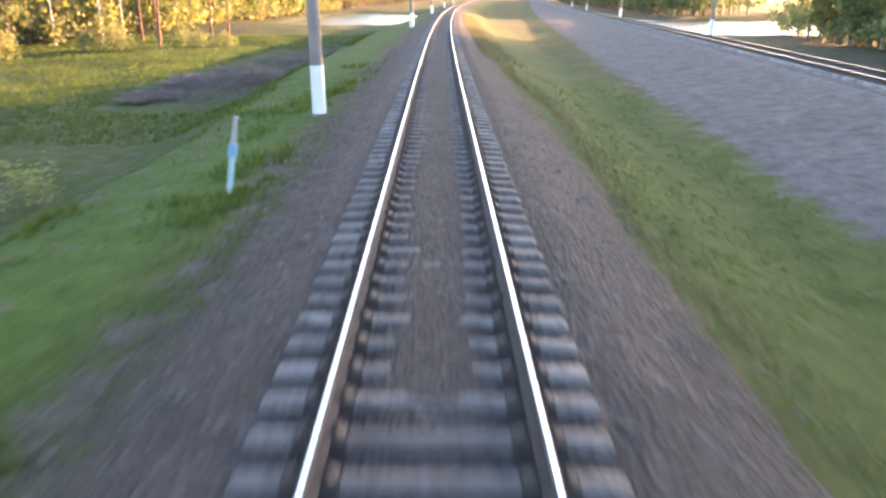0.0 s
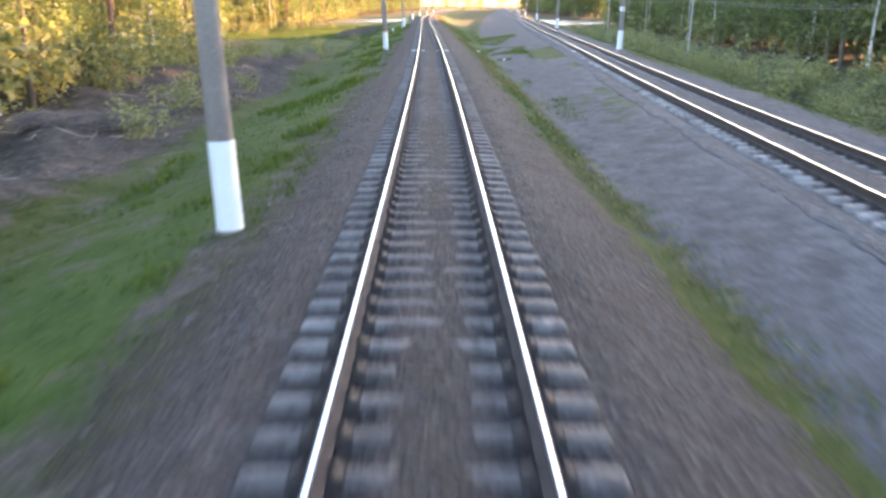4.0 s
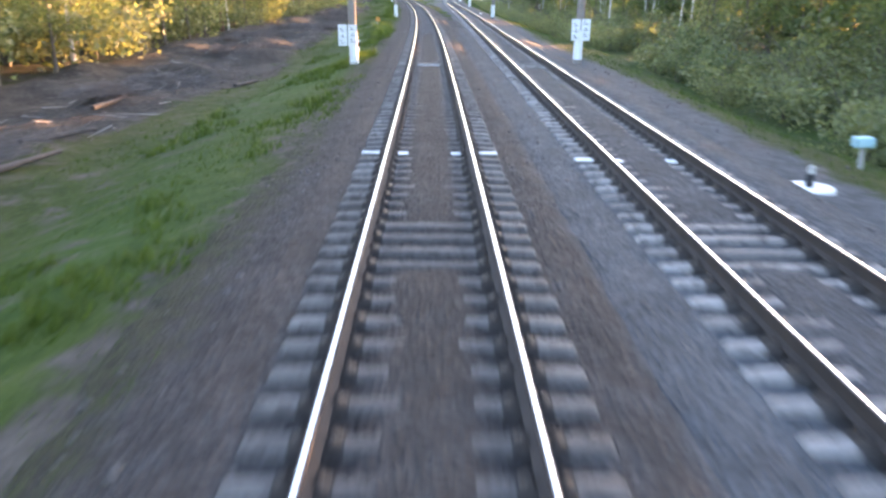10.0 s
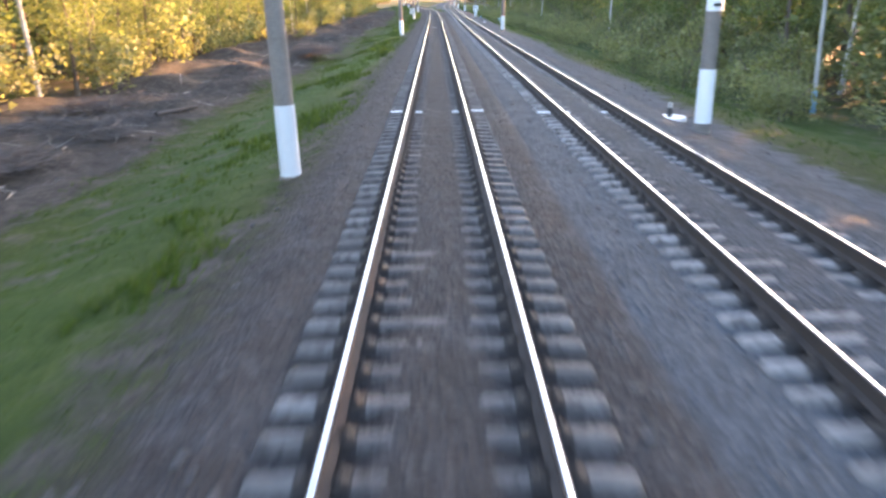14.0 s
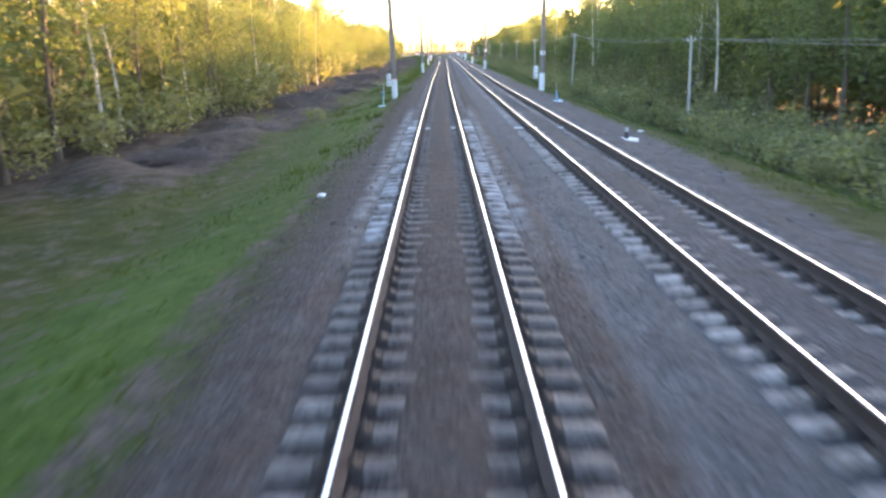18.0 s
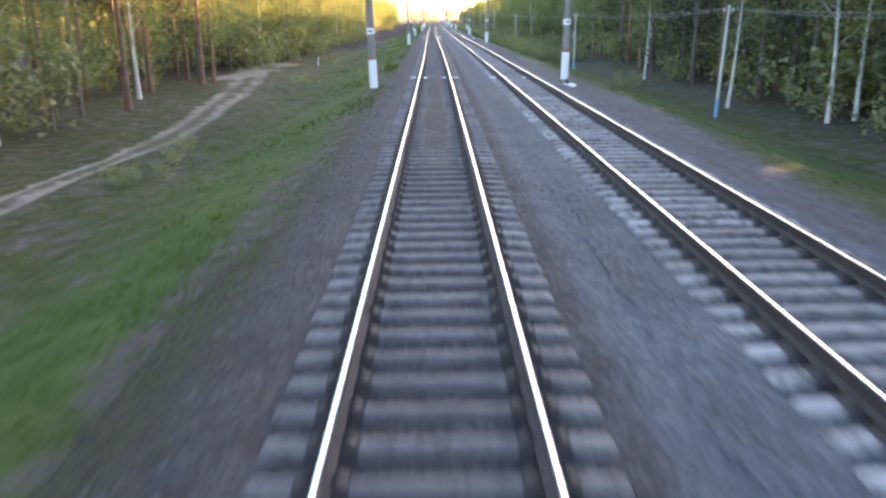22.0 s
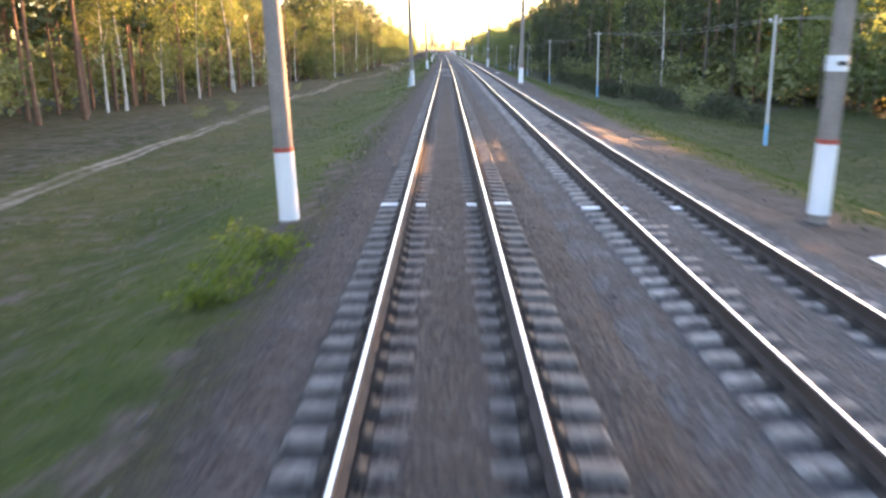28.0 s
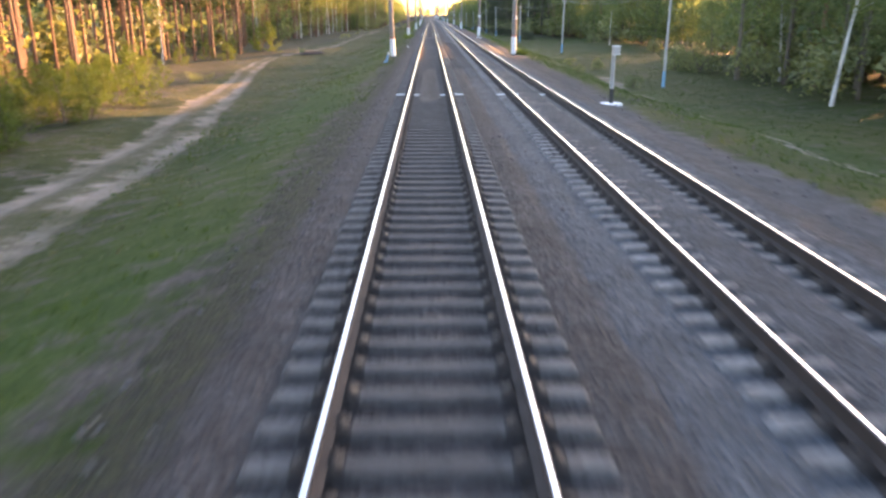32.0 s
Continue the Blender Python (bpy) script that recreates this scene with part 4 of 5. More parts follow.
for s, lat, size in ((-679.3, 18.0, 0.75), (-682, 19.7, 0.85), (-675.5, 20.5, 0.8), (-677.5, 19.2, 0.9), (-656.2, 18.0, 0.9), (-658.5, 19.2, 0.7)):
    k += 1
    plant("juniper_bush", s, lat, size, k, "dark bushes at the forest foot")
# young pines beside the sandy track
pines = [(-757, -21.5, 0.9), (-731.0, -23.0, 1.75), (-712.5, -28, 1.25), (-733.0, -21.4, 1.25), (-745, -24, 1.0), (-752, -25, 0.9), (-765, -24, 0.8), (-571.5, -3.9, 0.42), (-784, -19.5, 0.7)]
for i in range(62):
    pines.append((-796 - 52 * float(rnd(i, 1)), -15.8 - 6.5 * float(rnd(i, 2)) ** 1.2, 0.65 + 0.6 * float(rnd(i, 4))))
for i in range(34):
    s = -783 - 34 * float(rnd(i, 31))
    pines.append((s, float(np.interp(s, [-816, -783], [-14.9, -20.8])) - 3.6 * float(rnd(i, 32)), 0.55 + 0.5 * float(rnd(i, 33))))
for i, (s, lat, size) in enumerate(pines):
    plant("young_pine", s, lat, size, i, "young pines beside the sandy track")
for i, (s, lat, size) in enumerate([(109, -46.6, 0.9), (107.8, -43, 0.85), (103.7, -30.2, 0.95), (115.8, -26.3, 0.8), (111, -35, 0.9), (121, -30, 0.8)]):
    plant("pine_tree", s, lat, size, i, "single pines in the meadow")
plant("deciduous_tree", -771.5, 25.0, 0.6, 5, "young trees at the forest edge")
plant("deciduous_tree", -775.5, 26.0, 0.55, 7, "young trees at the forest edge")
plant("deciduous_tree", -597, -22.4, 0.42, 1, "young trees at the forest edge")
plant("deciduous_tree", -599, -23.2, 0.46, 2, "young trees at the forest edge")
for i, (s, lat, size, tilt) in enumerate([(-428.5, 24.5, 0.8, 8), (-432, 25.5, 0.75, -6), (-489, 21.5, 0.85, 5), (-525, 22.5, 0.9, 3), (-516, 20.0, 0.8, -7), (-715, 28.5, 0.5, 5), (-783.7, 26, 0.8, 4), (-799.5, 22.2, 0.85, 3), (-75.4, 30.7, 0.85, -5), (-78.7, 30.8, 0.9, 4), (-66.6, 36.5, 0.9, 6), (-90.6, 28.6, 0.8, 7), (-88.5, 29.6, 0.8, -3), (-59.1, 35.0, 0.85, 3), (-107, 28.5, 0.8, 6)]):
    plant("birch_tree", s, lat, size, i, "leaning birches in front of the forest", 0.0, tilt)


# ---- the deeper woods, far trees ----
def light_tree(kind, k, blades, size):
    rng = np.random.default_rng(500 + k)
    pine = kind == "pine_tree"
    V, F, tips = wood(rng, 15.5 if pine else 11.5, 0.18, 14, 0.45 if pine else 0.15, 2.4, 0.4, 0.4)
    lv, lf = leaf_blades(rng, tips, blades, 0.55, size)
    w = stem([(0, 0, -0.3), (0, 0, 6.0), (0, 0, 13.0 if pine else 9.0)], [0.2, 0.14, 0.05], 4)
    return mesh_from("w", w[0], w[1], M_PINE_BARK if pine else M_BARK), mesh_from("c", lv, lf, M_NEEDLE if pine else M_LEAF)


# stretches whose deep eastern trees are made taller, unseen, to block the sun
TALL = ([-900, -745, -735, -610, -590, -490, -480, -375, -365, -340, -330, -225, -215, 40, 46, 900], [1, 1, 1.25, 1.25, 1.2, 1.2, 1.25, 1.25, 1.25, 1.25, 1.0, 1.0, 1.4, 1.4, 1, 1])


rng_u = np.random.default_rng(77)
V, F, tips = wood(rng_u, 2.6, 0.04, 7, 0.1, 1.0, 0.7, 0.3, 3)
shrubs = []
for count, size in ((330, 0.25), (115, 0.46)):
    lv, lf = leaf_blades(rng_u, tips, count, 0.3, size)
    lv[:, 2] = np.maximum(lv[:, 2], 0.03)
    shrubs.append(mesh_from("shrub", lv, lf, M_WILLOW))
ps, pl, pz, front = [], [], [], []
for side, (es, el_) in ((-1, EDGE_L), (1, EDGE_R)):
    for row in range(3):
        for s0 in np.arange(-900, 240, 2.6):
            k += 1
            s = s0 + 2 * float(rnd(k))
            lat = float(np.interp(s, es, el_)) + side * (-0.8 + row * 4.0 + 3 * float(rnd(k, 2)))
            thin = (side < 0 and s < -490 and row < 2) or (side > 0 and -600 < s < -470 and row < 2) or (side < 0 and -10 < s < 50)
            if (side > 0 and in_the_open(s, lat, 2.0)) or float(rnd(k, 3)) < ((0.66 if side > 0 else 0.86) if thin else (0.5 if side > 0 and s > -455 else 0.25)):
                continue
            ps.append(s), pl.append(lat), pz.append(0.7 + 0.8 * float(rnd(k, 4)) + 0.25 * row), front.append(row == 0 and abs(lat) < 25)
# extra shrubs inside the eastern wood, added to keep sun off its floor
for s0 in np.arange(-680, -455, 2.0):
    for row in range(4):
        k += 1
        s = s0 + 1.6 * float(rnd(k))
        lat = float(np.interp(s, *EDGE_R)) + 3.5 + row * 3.2 + 2 * float(rnd(k, 2))
        ps.append(s), pl.append(lat), pz.append(1.0 + 0.7 * float(rnd(k, 4)) + 0.2 * row), front.append(False)
# scattered low scrub on the left meadow
for i in range(900):
    k += 1
    s0, lat = -850 + 455 * float(rnd(k, 1)), -8.5 - 11 * float(rnd(k, 2))
    clear = abs(lat - float(np.interp(s0, ROAD_S, ROAD_L))) > 1.3 * float(np.interp(s0, ROAD_S, ROAD_W)) + 0.5
    if clear and (s0 > -600 or lat < -14) and float(wave(s0 * 0.18, lat * 0.5, 5)) > 0.6 and lat > float(np.interp(s0, *EDGE_L)):
        ps.append(s0), pl.append(lat), pz.append(0.12 + 0.22 * float(rnd(k, 4)))
for i in range(160):
    k += 1
    s0, lat = -70 + 110 * float(rnd(k, 1)), -10.5 - 10 * float(rnd(k, 2))
    if float(wave(s0 * 0.2, lat * 0.5, 5)) > 0.0:
        ps.append(s0), pl.append(lat), pz.append(0.2 + 0.4 * float(rnd(k, 4)))
for s0, lat, z in ((-671.4, 19.3, 0.75), (-673, 18.6, 0.6), (-669, 20, 0.7), (-648.5, 19.9, 0.7), (-650, 18.8, 0.5), (-500, 16.5, 0.5), (-498, 18, 0.6)):
    ps.append(s0), pl.append(lat), pz.append(z)
# low scrub between the shoulder and the trees
for s0 in np.arange(-455, 66, 1.5):
    k += 1
    lat = float(gap(s0)) + 8.2 + 9 * float(rnd(k, 2))
    if not in_the_open(s0, lat, 1.3) and lat < float(np.interp(s0, *EDGE_R)):
        ps.append(s0), pl.append(lat), pz.append(0.35 + 0.5 * float(rnd(k, 4)))
ps, pl = np.array(ps), np.array(pl)
pz = np.array(pz)
front = np.array(front + [True] * (len(ps) - len(front)))
for pick, shrub, label in ((front, shrubs[0], "leafy undergrowth in front of the forest edge"), (~front, shrubs[1], "dense leafy undergrowth among the trees, partly added to block sun")):
    s, lat = ps[pick], pl[pick]
    tagged(new("undergrowth", scatter(shrub, s, lat, level(s, lat) - 0.05, 6.28 * rnd(np.arange(len(s)), 6), pz[pick], "undergrowth")), label, "undergrowth", kind="stuff")

for kind, share in (("pine_tree", 0), ("deciduous_tree", 1)):
    k = 5000
    w, c = light_tree(kind, share, 150, 0.8)
    ps, pl = [], []
    for side, (es, el_) in ((-1, EDGE_L), (1, EDGE_R)):
        for row, (off, step) in enumerate(((3.6, 3.4), (7.5, 3.8), (12.0, 4.4), (17.5, 5.4), (25, 6.5), (34, 8.0))):
            for s0 in np.arange(-900, 700, step):
                k += 1
                s = s0 + 3.5 * (float(rnd(k, 1)) - 0.5)
                lat = float(np.interp(s, es, el_)) + side * (off + 3 * float(rnd(k, 2)))
                if (side > 0 and in_the_open(s, lat, 3.0, True)) or (120 < s < 250 and -28 < lat < 75):
                    continue
                leafy = side > 0 and row > 0 and float(rnd(k, 9)) < 0.75
                bare = side < 0 and s < -490
                if (("pine" in species(side, s, float(rnd(k, 7))) and not leafy) or bare) == (share == 0):
                    ps.append(s), pl.append(lat)
    # close rows that make the eastern wood dense
    if share:
        for off, step in ((9.5, 2.5), (14.5, 2.7)):
            for s0 in np.arange(-900, 260, step):
                k += 1
                lat = float(np.interp(s0, *EDGE_R)) + off + 2 * float(rnd(k, 2))
                if not in_the_open(s0, lat, 2.4, True):
                    ps.append(s0 + 1.5 * float(rnd(k, 1))), pl.append(lat)
    # front rows past the nearer stretch
    for side, (es, el_) in ((-1, EDGE_L), (1, EDGE_R)):
        for s0 in np.arange(132, 700, 3.2):
            k += 1
            lat = float(np.interp(s0, es, el_)) + side * 6 * float(rnd(k, 2))
            if not (side > 0 and 135 < s0 < 248) and (float(rnd(k, 7)) < 0.4) == (share == 0):
                ps.append(s0), pl.append(lat)
    # the wood that closes the view where the line bends away
    for i in range(150):
        k += 1
        if (i % 3 == 0) == (share == 0):
            ps.append(700 + 160 * float(rnd(k, 1))), pl.append(-120 + 300 * float(rnd(k, 2)))
    ps, pl = np.array(ps), np.array(pl)
    size = (0.75 + 0.4 * rnd(np.arange(len(ps)), 4)) * np.where((pl > 0) & (ps > -640) & (ps < -390), 1.12, 1.0)
    size = size * np.where(pl - np.interp(ps, *EDGE_R) > 13, np.interp(ps - 1.11 * pl, *TALL), 1.0)
    rz = 6.28 * rnd(np.arange(len(ps)), 6)
    woods = tagged(new("woodland"), "deep mixed woodland behind the forest edge" if share else "deep pine woodland behind the forest edge", "woods", kind="stuff")
    for me, nm in ((w, "trunks"), (c, "crowns")):
        o = new(nm, scatter(me, ps, pl, level(ps, pl) - 0.1, rz, size, nm))
        o.parent = woods
        tagged(o, kind="stuff")


# the woods farther out on both sides
w, c = light_tree("deciduous_tree", 3, 80, 1.3)
fs, fl = [], []
for i in range(1500):
    s, lat = -900 + 1300 * float(rnd(i, 21)), (58 + 190 * float(rnd(i, 22))) * (1 if i % 2 else -1)
    if not (lat > 0 and lat < 95 and in_the_open(s, lat, 4.0, True)) and not (110 < s < 260 and -40 < lat < 120):
        fs.append(s), fl.append(lat)
fs, fl = np.array(fs), np.array(fl)
o = tagged(new("far_woods", scatter(c, fs, fl, level(fs, fl) - 0.1 + np.clip((np.abs(fl) - 80) / 400, 0, 1) * 3.0, 6.28 * rnd(np.arange(len(fs)), 6), 0.85 + 0.4 * rnd(np.arange(len(fs)), 4), "far_woods")), "far mixed woods stretching away from the line", "woods", kind="stuff")


# ---- grass, weeds, brushwood ----
def blades(name, s, lat, height, width, per, mat, label, category="grass", z=None):
    """Tufts of bent blades."""
    n = len(s)
    rng = np.random.default_rng(n)
    s, lat = np.repeat(s, per) + rng.normal(0, 0.13, n * per), np.repeat(lat, per) + rng.normal(0, 0.1, n * per)
    h = np.repeat(height, per) * (0.6 + 0.7 * rng.random(n * per))
    x, y = place(s, lat)
    z = level(s, lat) - 0.02
    a = rng.random(n * per) * 2 * math.pi
    dx, dy = np.cos(a) * width, np.sin(a) * width
    lx, ly = rng.normal(0, 0.35, n * per) * h, rng.normal(0, 0.35, n * per) * h
    v = np.stack([np.stack([x - dx, y - dy, z], -1), np.stack([x + dx, y + dy, z], -1), np.stack([x + lx, y + ly, z + h], -1)], 1).reshape(-1, 3)
    me = mesh_from(name, v, np.arange(n * per * 3).reshape(-1, 3), mat)
    return tagged(new(name, me), label, category, kind="stuff")


rng = np.random.default_rng(7)
n = 75000
s = rng.uniform(-850, 60, n)
lat = -2.6 - 7.5 * rng.random(n) ** 1.25
keep = (s > -600) | (rng.random(n) < 0.55)
s, lat = s[keep], lat[keep]
blades("grass", s, lat, 0.06 + 0.1 * np.clip(wave(s * 0.3, lat) + 0.5 * wave(s * 1.3, lat * 2, 3), 0, 1), 0.018, 3, M_GRASS, "fresh green grass on the embankment slope")
n = 26000
s = rng.uniform(-640, 60, n)
lat = -3.3 - 4.6 * rng.random(n) ** 1.3
clumps = wave(s * 0.42, lat * 1.1, 6) + 0.7 * wave(s * 1.5, lat * 2.3, 2)
keep = clumps > np.interp(s, [-640, -450, -400, -330, -180, 60], [1.8, 1.8, 0.85, 0.45, 0.4, 0.45])
blades("tall_grass", s[keep], lat[keep], 0.16 + 0.17 * np.clip(clumps[keep] - 0.4, 0, 1), 0.026, 6, M_GRASS, "tall lumpy tufts of fresh grass on the bank")
n = 20000
s = rng.uniform(-850, 0, n)
lat = gap(s) + 4.3 + np.abs(rng.normal(0, 2.4, n))
blades("grass", s, lat, np.full(n, 0.12), 0.02, 3, M_GRASS, "short green grass beside the gravel shoulder")
n = 14000
s = rng.uniform(-150, 60, n)
lat = 3.3 + rng.random(n) * np.maximum(np.minimum(gap(s) - 2.4, 9.0) - 3.3, 0.3)
keep = (lat < gap(s) + 0.4 - np.interp(gap(s), [4, 12, 20], [2.2, 7.5, 10.5])) & (wave(s * 0.35, lat * 1.2, 4) > -0.35)
blades("grass", s[keep], lat[keep], np.full(keep.sum(), 0.1), 0.018, 3, M_GRASS, "patchy grass and weeds in the ditch between the tracks")
n = 6000
s = rng.uniform(-850, -480, n)
lat = rng.uniform(-19, -5.5, n)
keep = np.abs(lat - np.interp(s, ROAD_S, ROAD_L)) > np.interp(s, ROAD_S, ROAD_W) * 1.2
blades("dry_grass", s[keep], lat[keep], np.full(keep.sum(), 0.15), 0.02, 3, M_STRAW, "pale dry meadow grass with green shoots")
n = 14000
s = rng.uniform(-850, -665, n)
lat = rng.uniform(11, 34, n)
blades("grass", s, lat, np.full(n, 0.12), 0.022, 3, M_GRASS, "green meadow grass in the clearing")

n = 3600
s = rng.uniform(-165, -50, n)
lat = rng.normal(3.3, 0.32, n) + 0.25 * wave(s * 0.4, 0 * s, 2)
keep = (wave(s * 0.5, lat * 1.5, 9) > -0.1) & (lat < gap(s) - 2.0)
blades("grass", s[keep], lat[keep], np.full(keep.sum(), 0.1), 0.02, 3, M_GRASS, "ragged weedy grass strip between the two ballast beds")
n = 16000
s = rng.uniform(-70, 10, n)
lat = rng.uniform(4.5, 12.0, n)
keep = (lat < gap(s) - 4.0) & (wave(s * 0.17, lat * 0.9, 9) + 0.6 * wave(s * 0.7, lat * 1.7, 4) > 0.1)
blades("sparse_grass", s[keep], lat[keep], np.full(keep.sum(), 0.1), 0.02, 3, M_GRASS, "sparse grass clumps on grey gravel")

n = 26000
s = rng.uniform(48, 118, n)
lat = rng.uniform(-44, -8, n)
keep = (cleared(s, lat) < 0.2) & (lat > np.interp(s, *EDGE_L) - 4)
blades("meadow_grass", s[keep], lat[keep], 0.14 + 0.12 * rng.random(keep.sum()), 0.03, 3, M_GRASS, "tall fresh grass in the sunny meadow")
n = 5000
s = rng.uniform(62, 150, n)
lat = 2.6 + np.abs(rng.normal(0, 0.8, n))
blades("dry_grass", s, lat, np.full(n, 0.2), 0.025, 3, M_STRAW, "golden dry grass on the bank beside the rails")
n = 5000
s = rng.uniform(-120, 62, n)
lat = 3.35 + 0.35 * wave(s * 0.3, 0 * s, 4) + np.abs(rng.normal(0, 0.3, n))
keep = lat < gap(s) - 2.4
blades("dry_grass", s[keep], lat[keep], np.full(keep.sum(), 0.12), 0.02, 3, M_STRAW, "dry grass fringe along the ballast edge")

# weeds along the ballast edge
for i, (s, lat, size) in enumerate([*[(-189 + 1.15 * j, -3.25 - 0.035 * j, 0.75 + 0.3 * float(rnd(j, 2))) for j in range(12)], (-296.4, -3.6, 1.1), (-768.2, 8.0, 0.8), (-769.3, 8.15, 0.7), (-770.4, 8.2, 0.6), (-720.8, -3.25, 1.2), (-719.4, -3.1, 0.9), (-722, -3.4, 0.8), (-260.3, -4.0, 1.3), (-262, -3.6, 1.0), (-514.4, -3.0, 0.9), (-511, -3.2, 0.7), (-15, -4.5, 1.0), (-205, -3.4, 0.8), (-203.6, -3.2, 0.7), (-202, -3.5, 0.6), (-150, -3.5, 0.8), (-134.7, -3.4, 0.7), (-133.7, -4.5, 0.6), (-136.5, -3.8, 0.6)]):
    r = np.random.default_rng(900 + i)
    w = tagged(new("weed_clump"), "leafy yellow-green weed clump at the ballast edge", "weed", "weeds along the ballast")
    w.matrix_world = at(s, lat)
    c = r.normal(0, 0.34, (22, 3)) * size
    c[:, 2] = np.abs(c[:, 2]) * (0.8 if -190 < s < -172 else 0.55) + 0.05
    lv, lf = leaf_blades(r, c, 520, 0.1 * size, 0.085)
    lv[:, 2] = np.maximum(lv[:, 2], 0.0)
    o = new("leaves", mesh_from("leaves", lv, lf, M_WEED))
    o.parent = w
    V, F = [], []
    for p in c:
        v, f = stem([(p[0] * 0.3, p[1] * 0.3, -0.05), (p[0], p[1], p[2])], [0.008, 0.004], 3)
        b = len(V)
        V += v
        F += [tuple(j + b for j in q) for q in f]
    o = new("stalks", mesh_from("stalks", V, F, M_WEED))
    o.parent = w
    tagged(o, kind="stuff")


def brushwood(name, n, s, lat, length, thick, lift, label, mat):
    r = np.random.default_rng(n)
    x, y = place(s, lat)
    z = level(s, lat) + r.random(n) * lift
    a, t = r.random(n) * 6.28, r.normal(0, 0.35, n)
    d = np.stack([np.cos(a) * np.cos(t), np.sin(a) * np.cos(t), np.sin(t)], -1) * (length * (0.4 + r.random(n)))[:, None]
    c = np.stack([x, y, z], -1)
    up = np.array([0, 0, 1.0])
    sd = np.cross(d, up)
    sd = sd / (np.linalg.norm(sd, axis=1, keepdims=True) + 1e-9) * thick
    v = np.stack([c - d / 2 - sd, c - d / 2 + sd, c - d / 2 + up * thick * 1.6, c + d / 2 - sd * 0.4, c + d / 2 + sd * 0.4, c + d / 2 + up * thick * 0.7], 1).reshape(-1, 3)
    q = np.array([[0, 3, 5, 2], [2, 5, 4, 1], [0, 1, 4, 3]])
    f = (q[None] + np.arange(n)[:, None, None] * 6).reshape(-1, 4)
    return tagged(new(name, mesh_from(name, v, f, mat)), label, "brushwood", kind="stuff")


n = 52000
s = rng.uniform(-395, 104, n)
lat = -8.8 - np.abs(rng.normal(0, 4.6, n))
pile = wave(s * 0.55, lat * 0.8, 2)
keep = (cleared(s, lat) > 0.3) & (pile + 0.9 * rng.random(n) > 0.25)
s, lat, n = s[keep], lat[keep], int(keep.sum())
brushwood("brushwood", n, s, lat, 0.5, 0.011, 0.06 + 0.4 * np.clip(pile[keep], 0, 1), "tangled grey-brown dry brushwood on cleared ground", M_BRUSH)
n = 420
s = rng.uniform(-390, -30, n)
lat = rng.uniform(-17, -10.5, n)
brushwood("cut_branches", n, s, lat, 1.3, 0.028, 0.15 + 0 * s, "pale cut branches lying on cleared ground", M_CUT)
# heaped brush piles
def brush_pile(k):
    r = np.random.default_rng(40 + k)
    m = 420
    a, q = r.random(m) * 6.283, np.sqrt(r.random(m))
    c = np.stack([1.25 * q * np.cos(a), 0.95 * q * np.sin(a), 0.62 * np.sqrt(np.maximum(1 - q * q, 0)) * (0.4 + 0.6 * r.random(m)) + 0.03], -1)
    t = r.random(m) * 6.283
    d = np.stack([np.cos(t), np.sin(t), r.normal(0.05, 0.3, m)], -1) * (0.25 + 0.35 * r.random((m, 1)))
    side = np.cross(d, (0, 0, 1.0))
    side = side / np.linalg.norm(side, axis=1, keepdims=True) * 0.011
    up = np.array((0, 0, 0.02))
    v = np.stack([c - d - side, c - d + side, c - d + up, c + d - side * 0.5, c + d + side * 0.5, c + d + up * 0.5], 1).reshape(-1, 3)
    v[:, 2] = np.maximum(v[:, 2], -0.05)
    f = (np.array([[0, 3, 5, 2], [2, 5, 4, 1], [0, 1, 4, 3]])[None] + np.arange(m)[:, None, None] * 6).reshape(-1, 4)
    return mesh_from("heap", v, f, M_BRUSH)


PILES = [brush_pile(j) for j in range(3)]
heaps = [(-146.9, -12.0, 1.3), (-138.9, -12.3, 1.2), (-130.8, -10.9, 1.1)] + [(-432 + 435 * float(rnd(j, 1)), -10.6 - 5.5 * float(rnd(j, 2)), 0.8 + 0.7 * float(rnd(j, 3))) for j in range(40)]
heaps += [(-745.9, -14.2, 0.8), (-744.8, -13.4, 0.5)]
heaps += [(58 + 42 * float(rnd(j, 5)), -10.5 - 5 * float(rnd(j, 6)), 0.9 + 0.5 * float(rnd(j, 3))) for j in range(5)]
for j, (s, lat, size) in enumerate(heaps):
    o = tagged(new("brush_heap", PILES[j % 3]), "low heap of dark dry cut brushwood", "brush pile", "brush piles on the cleared ground", "stuff")
    o.matrix_world = at(s, lat) @ Matrix.Rotation(6.28 * float(rnd(j, 7)), 4, "Z") @ Matrix.Diagonal((size * 1.5, size * 1.1, size * 0.8, 1))
for i, (s, lat, ln, rz) in enumerate([(-222, -11.5, 2.6, 60), (-226, -10.8, 3.2, 75), (-229, -12.0, 2.8, 40), (-214, -13, 3.0, 85), (-205, -9.5, 2.0, 70), (-300, -12, 2.6, 80), (-318, -11, 2.2, 60), (-150, -13, 2.4, 50)]):
    o = tagged(new("log"), "weathered grey log lying on brushwood", "log", "logs on the cleared ground")
    o.matrix_world = at(s, lat, float(level(s, lat)) + 0.12) @ pose(0, 0, 0, 4, 0, rz)
    part("stem", tube(bmesh.new(), (-ln / 2, 0, 0), (ln / 2, 0, 0.05), 0.1, 0.075, 8), M_TWIG, o)
    part("branch_stub", tube(bmesh.new(), (ln * 0.2, 0, 0.03), (ln * 0.32, 0.1, 0.3), 0.035, 0.02, 6), M_TWIG, o)

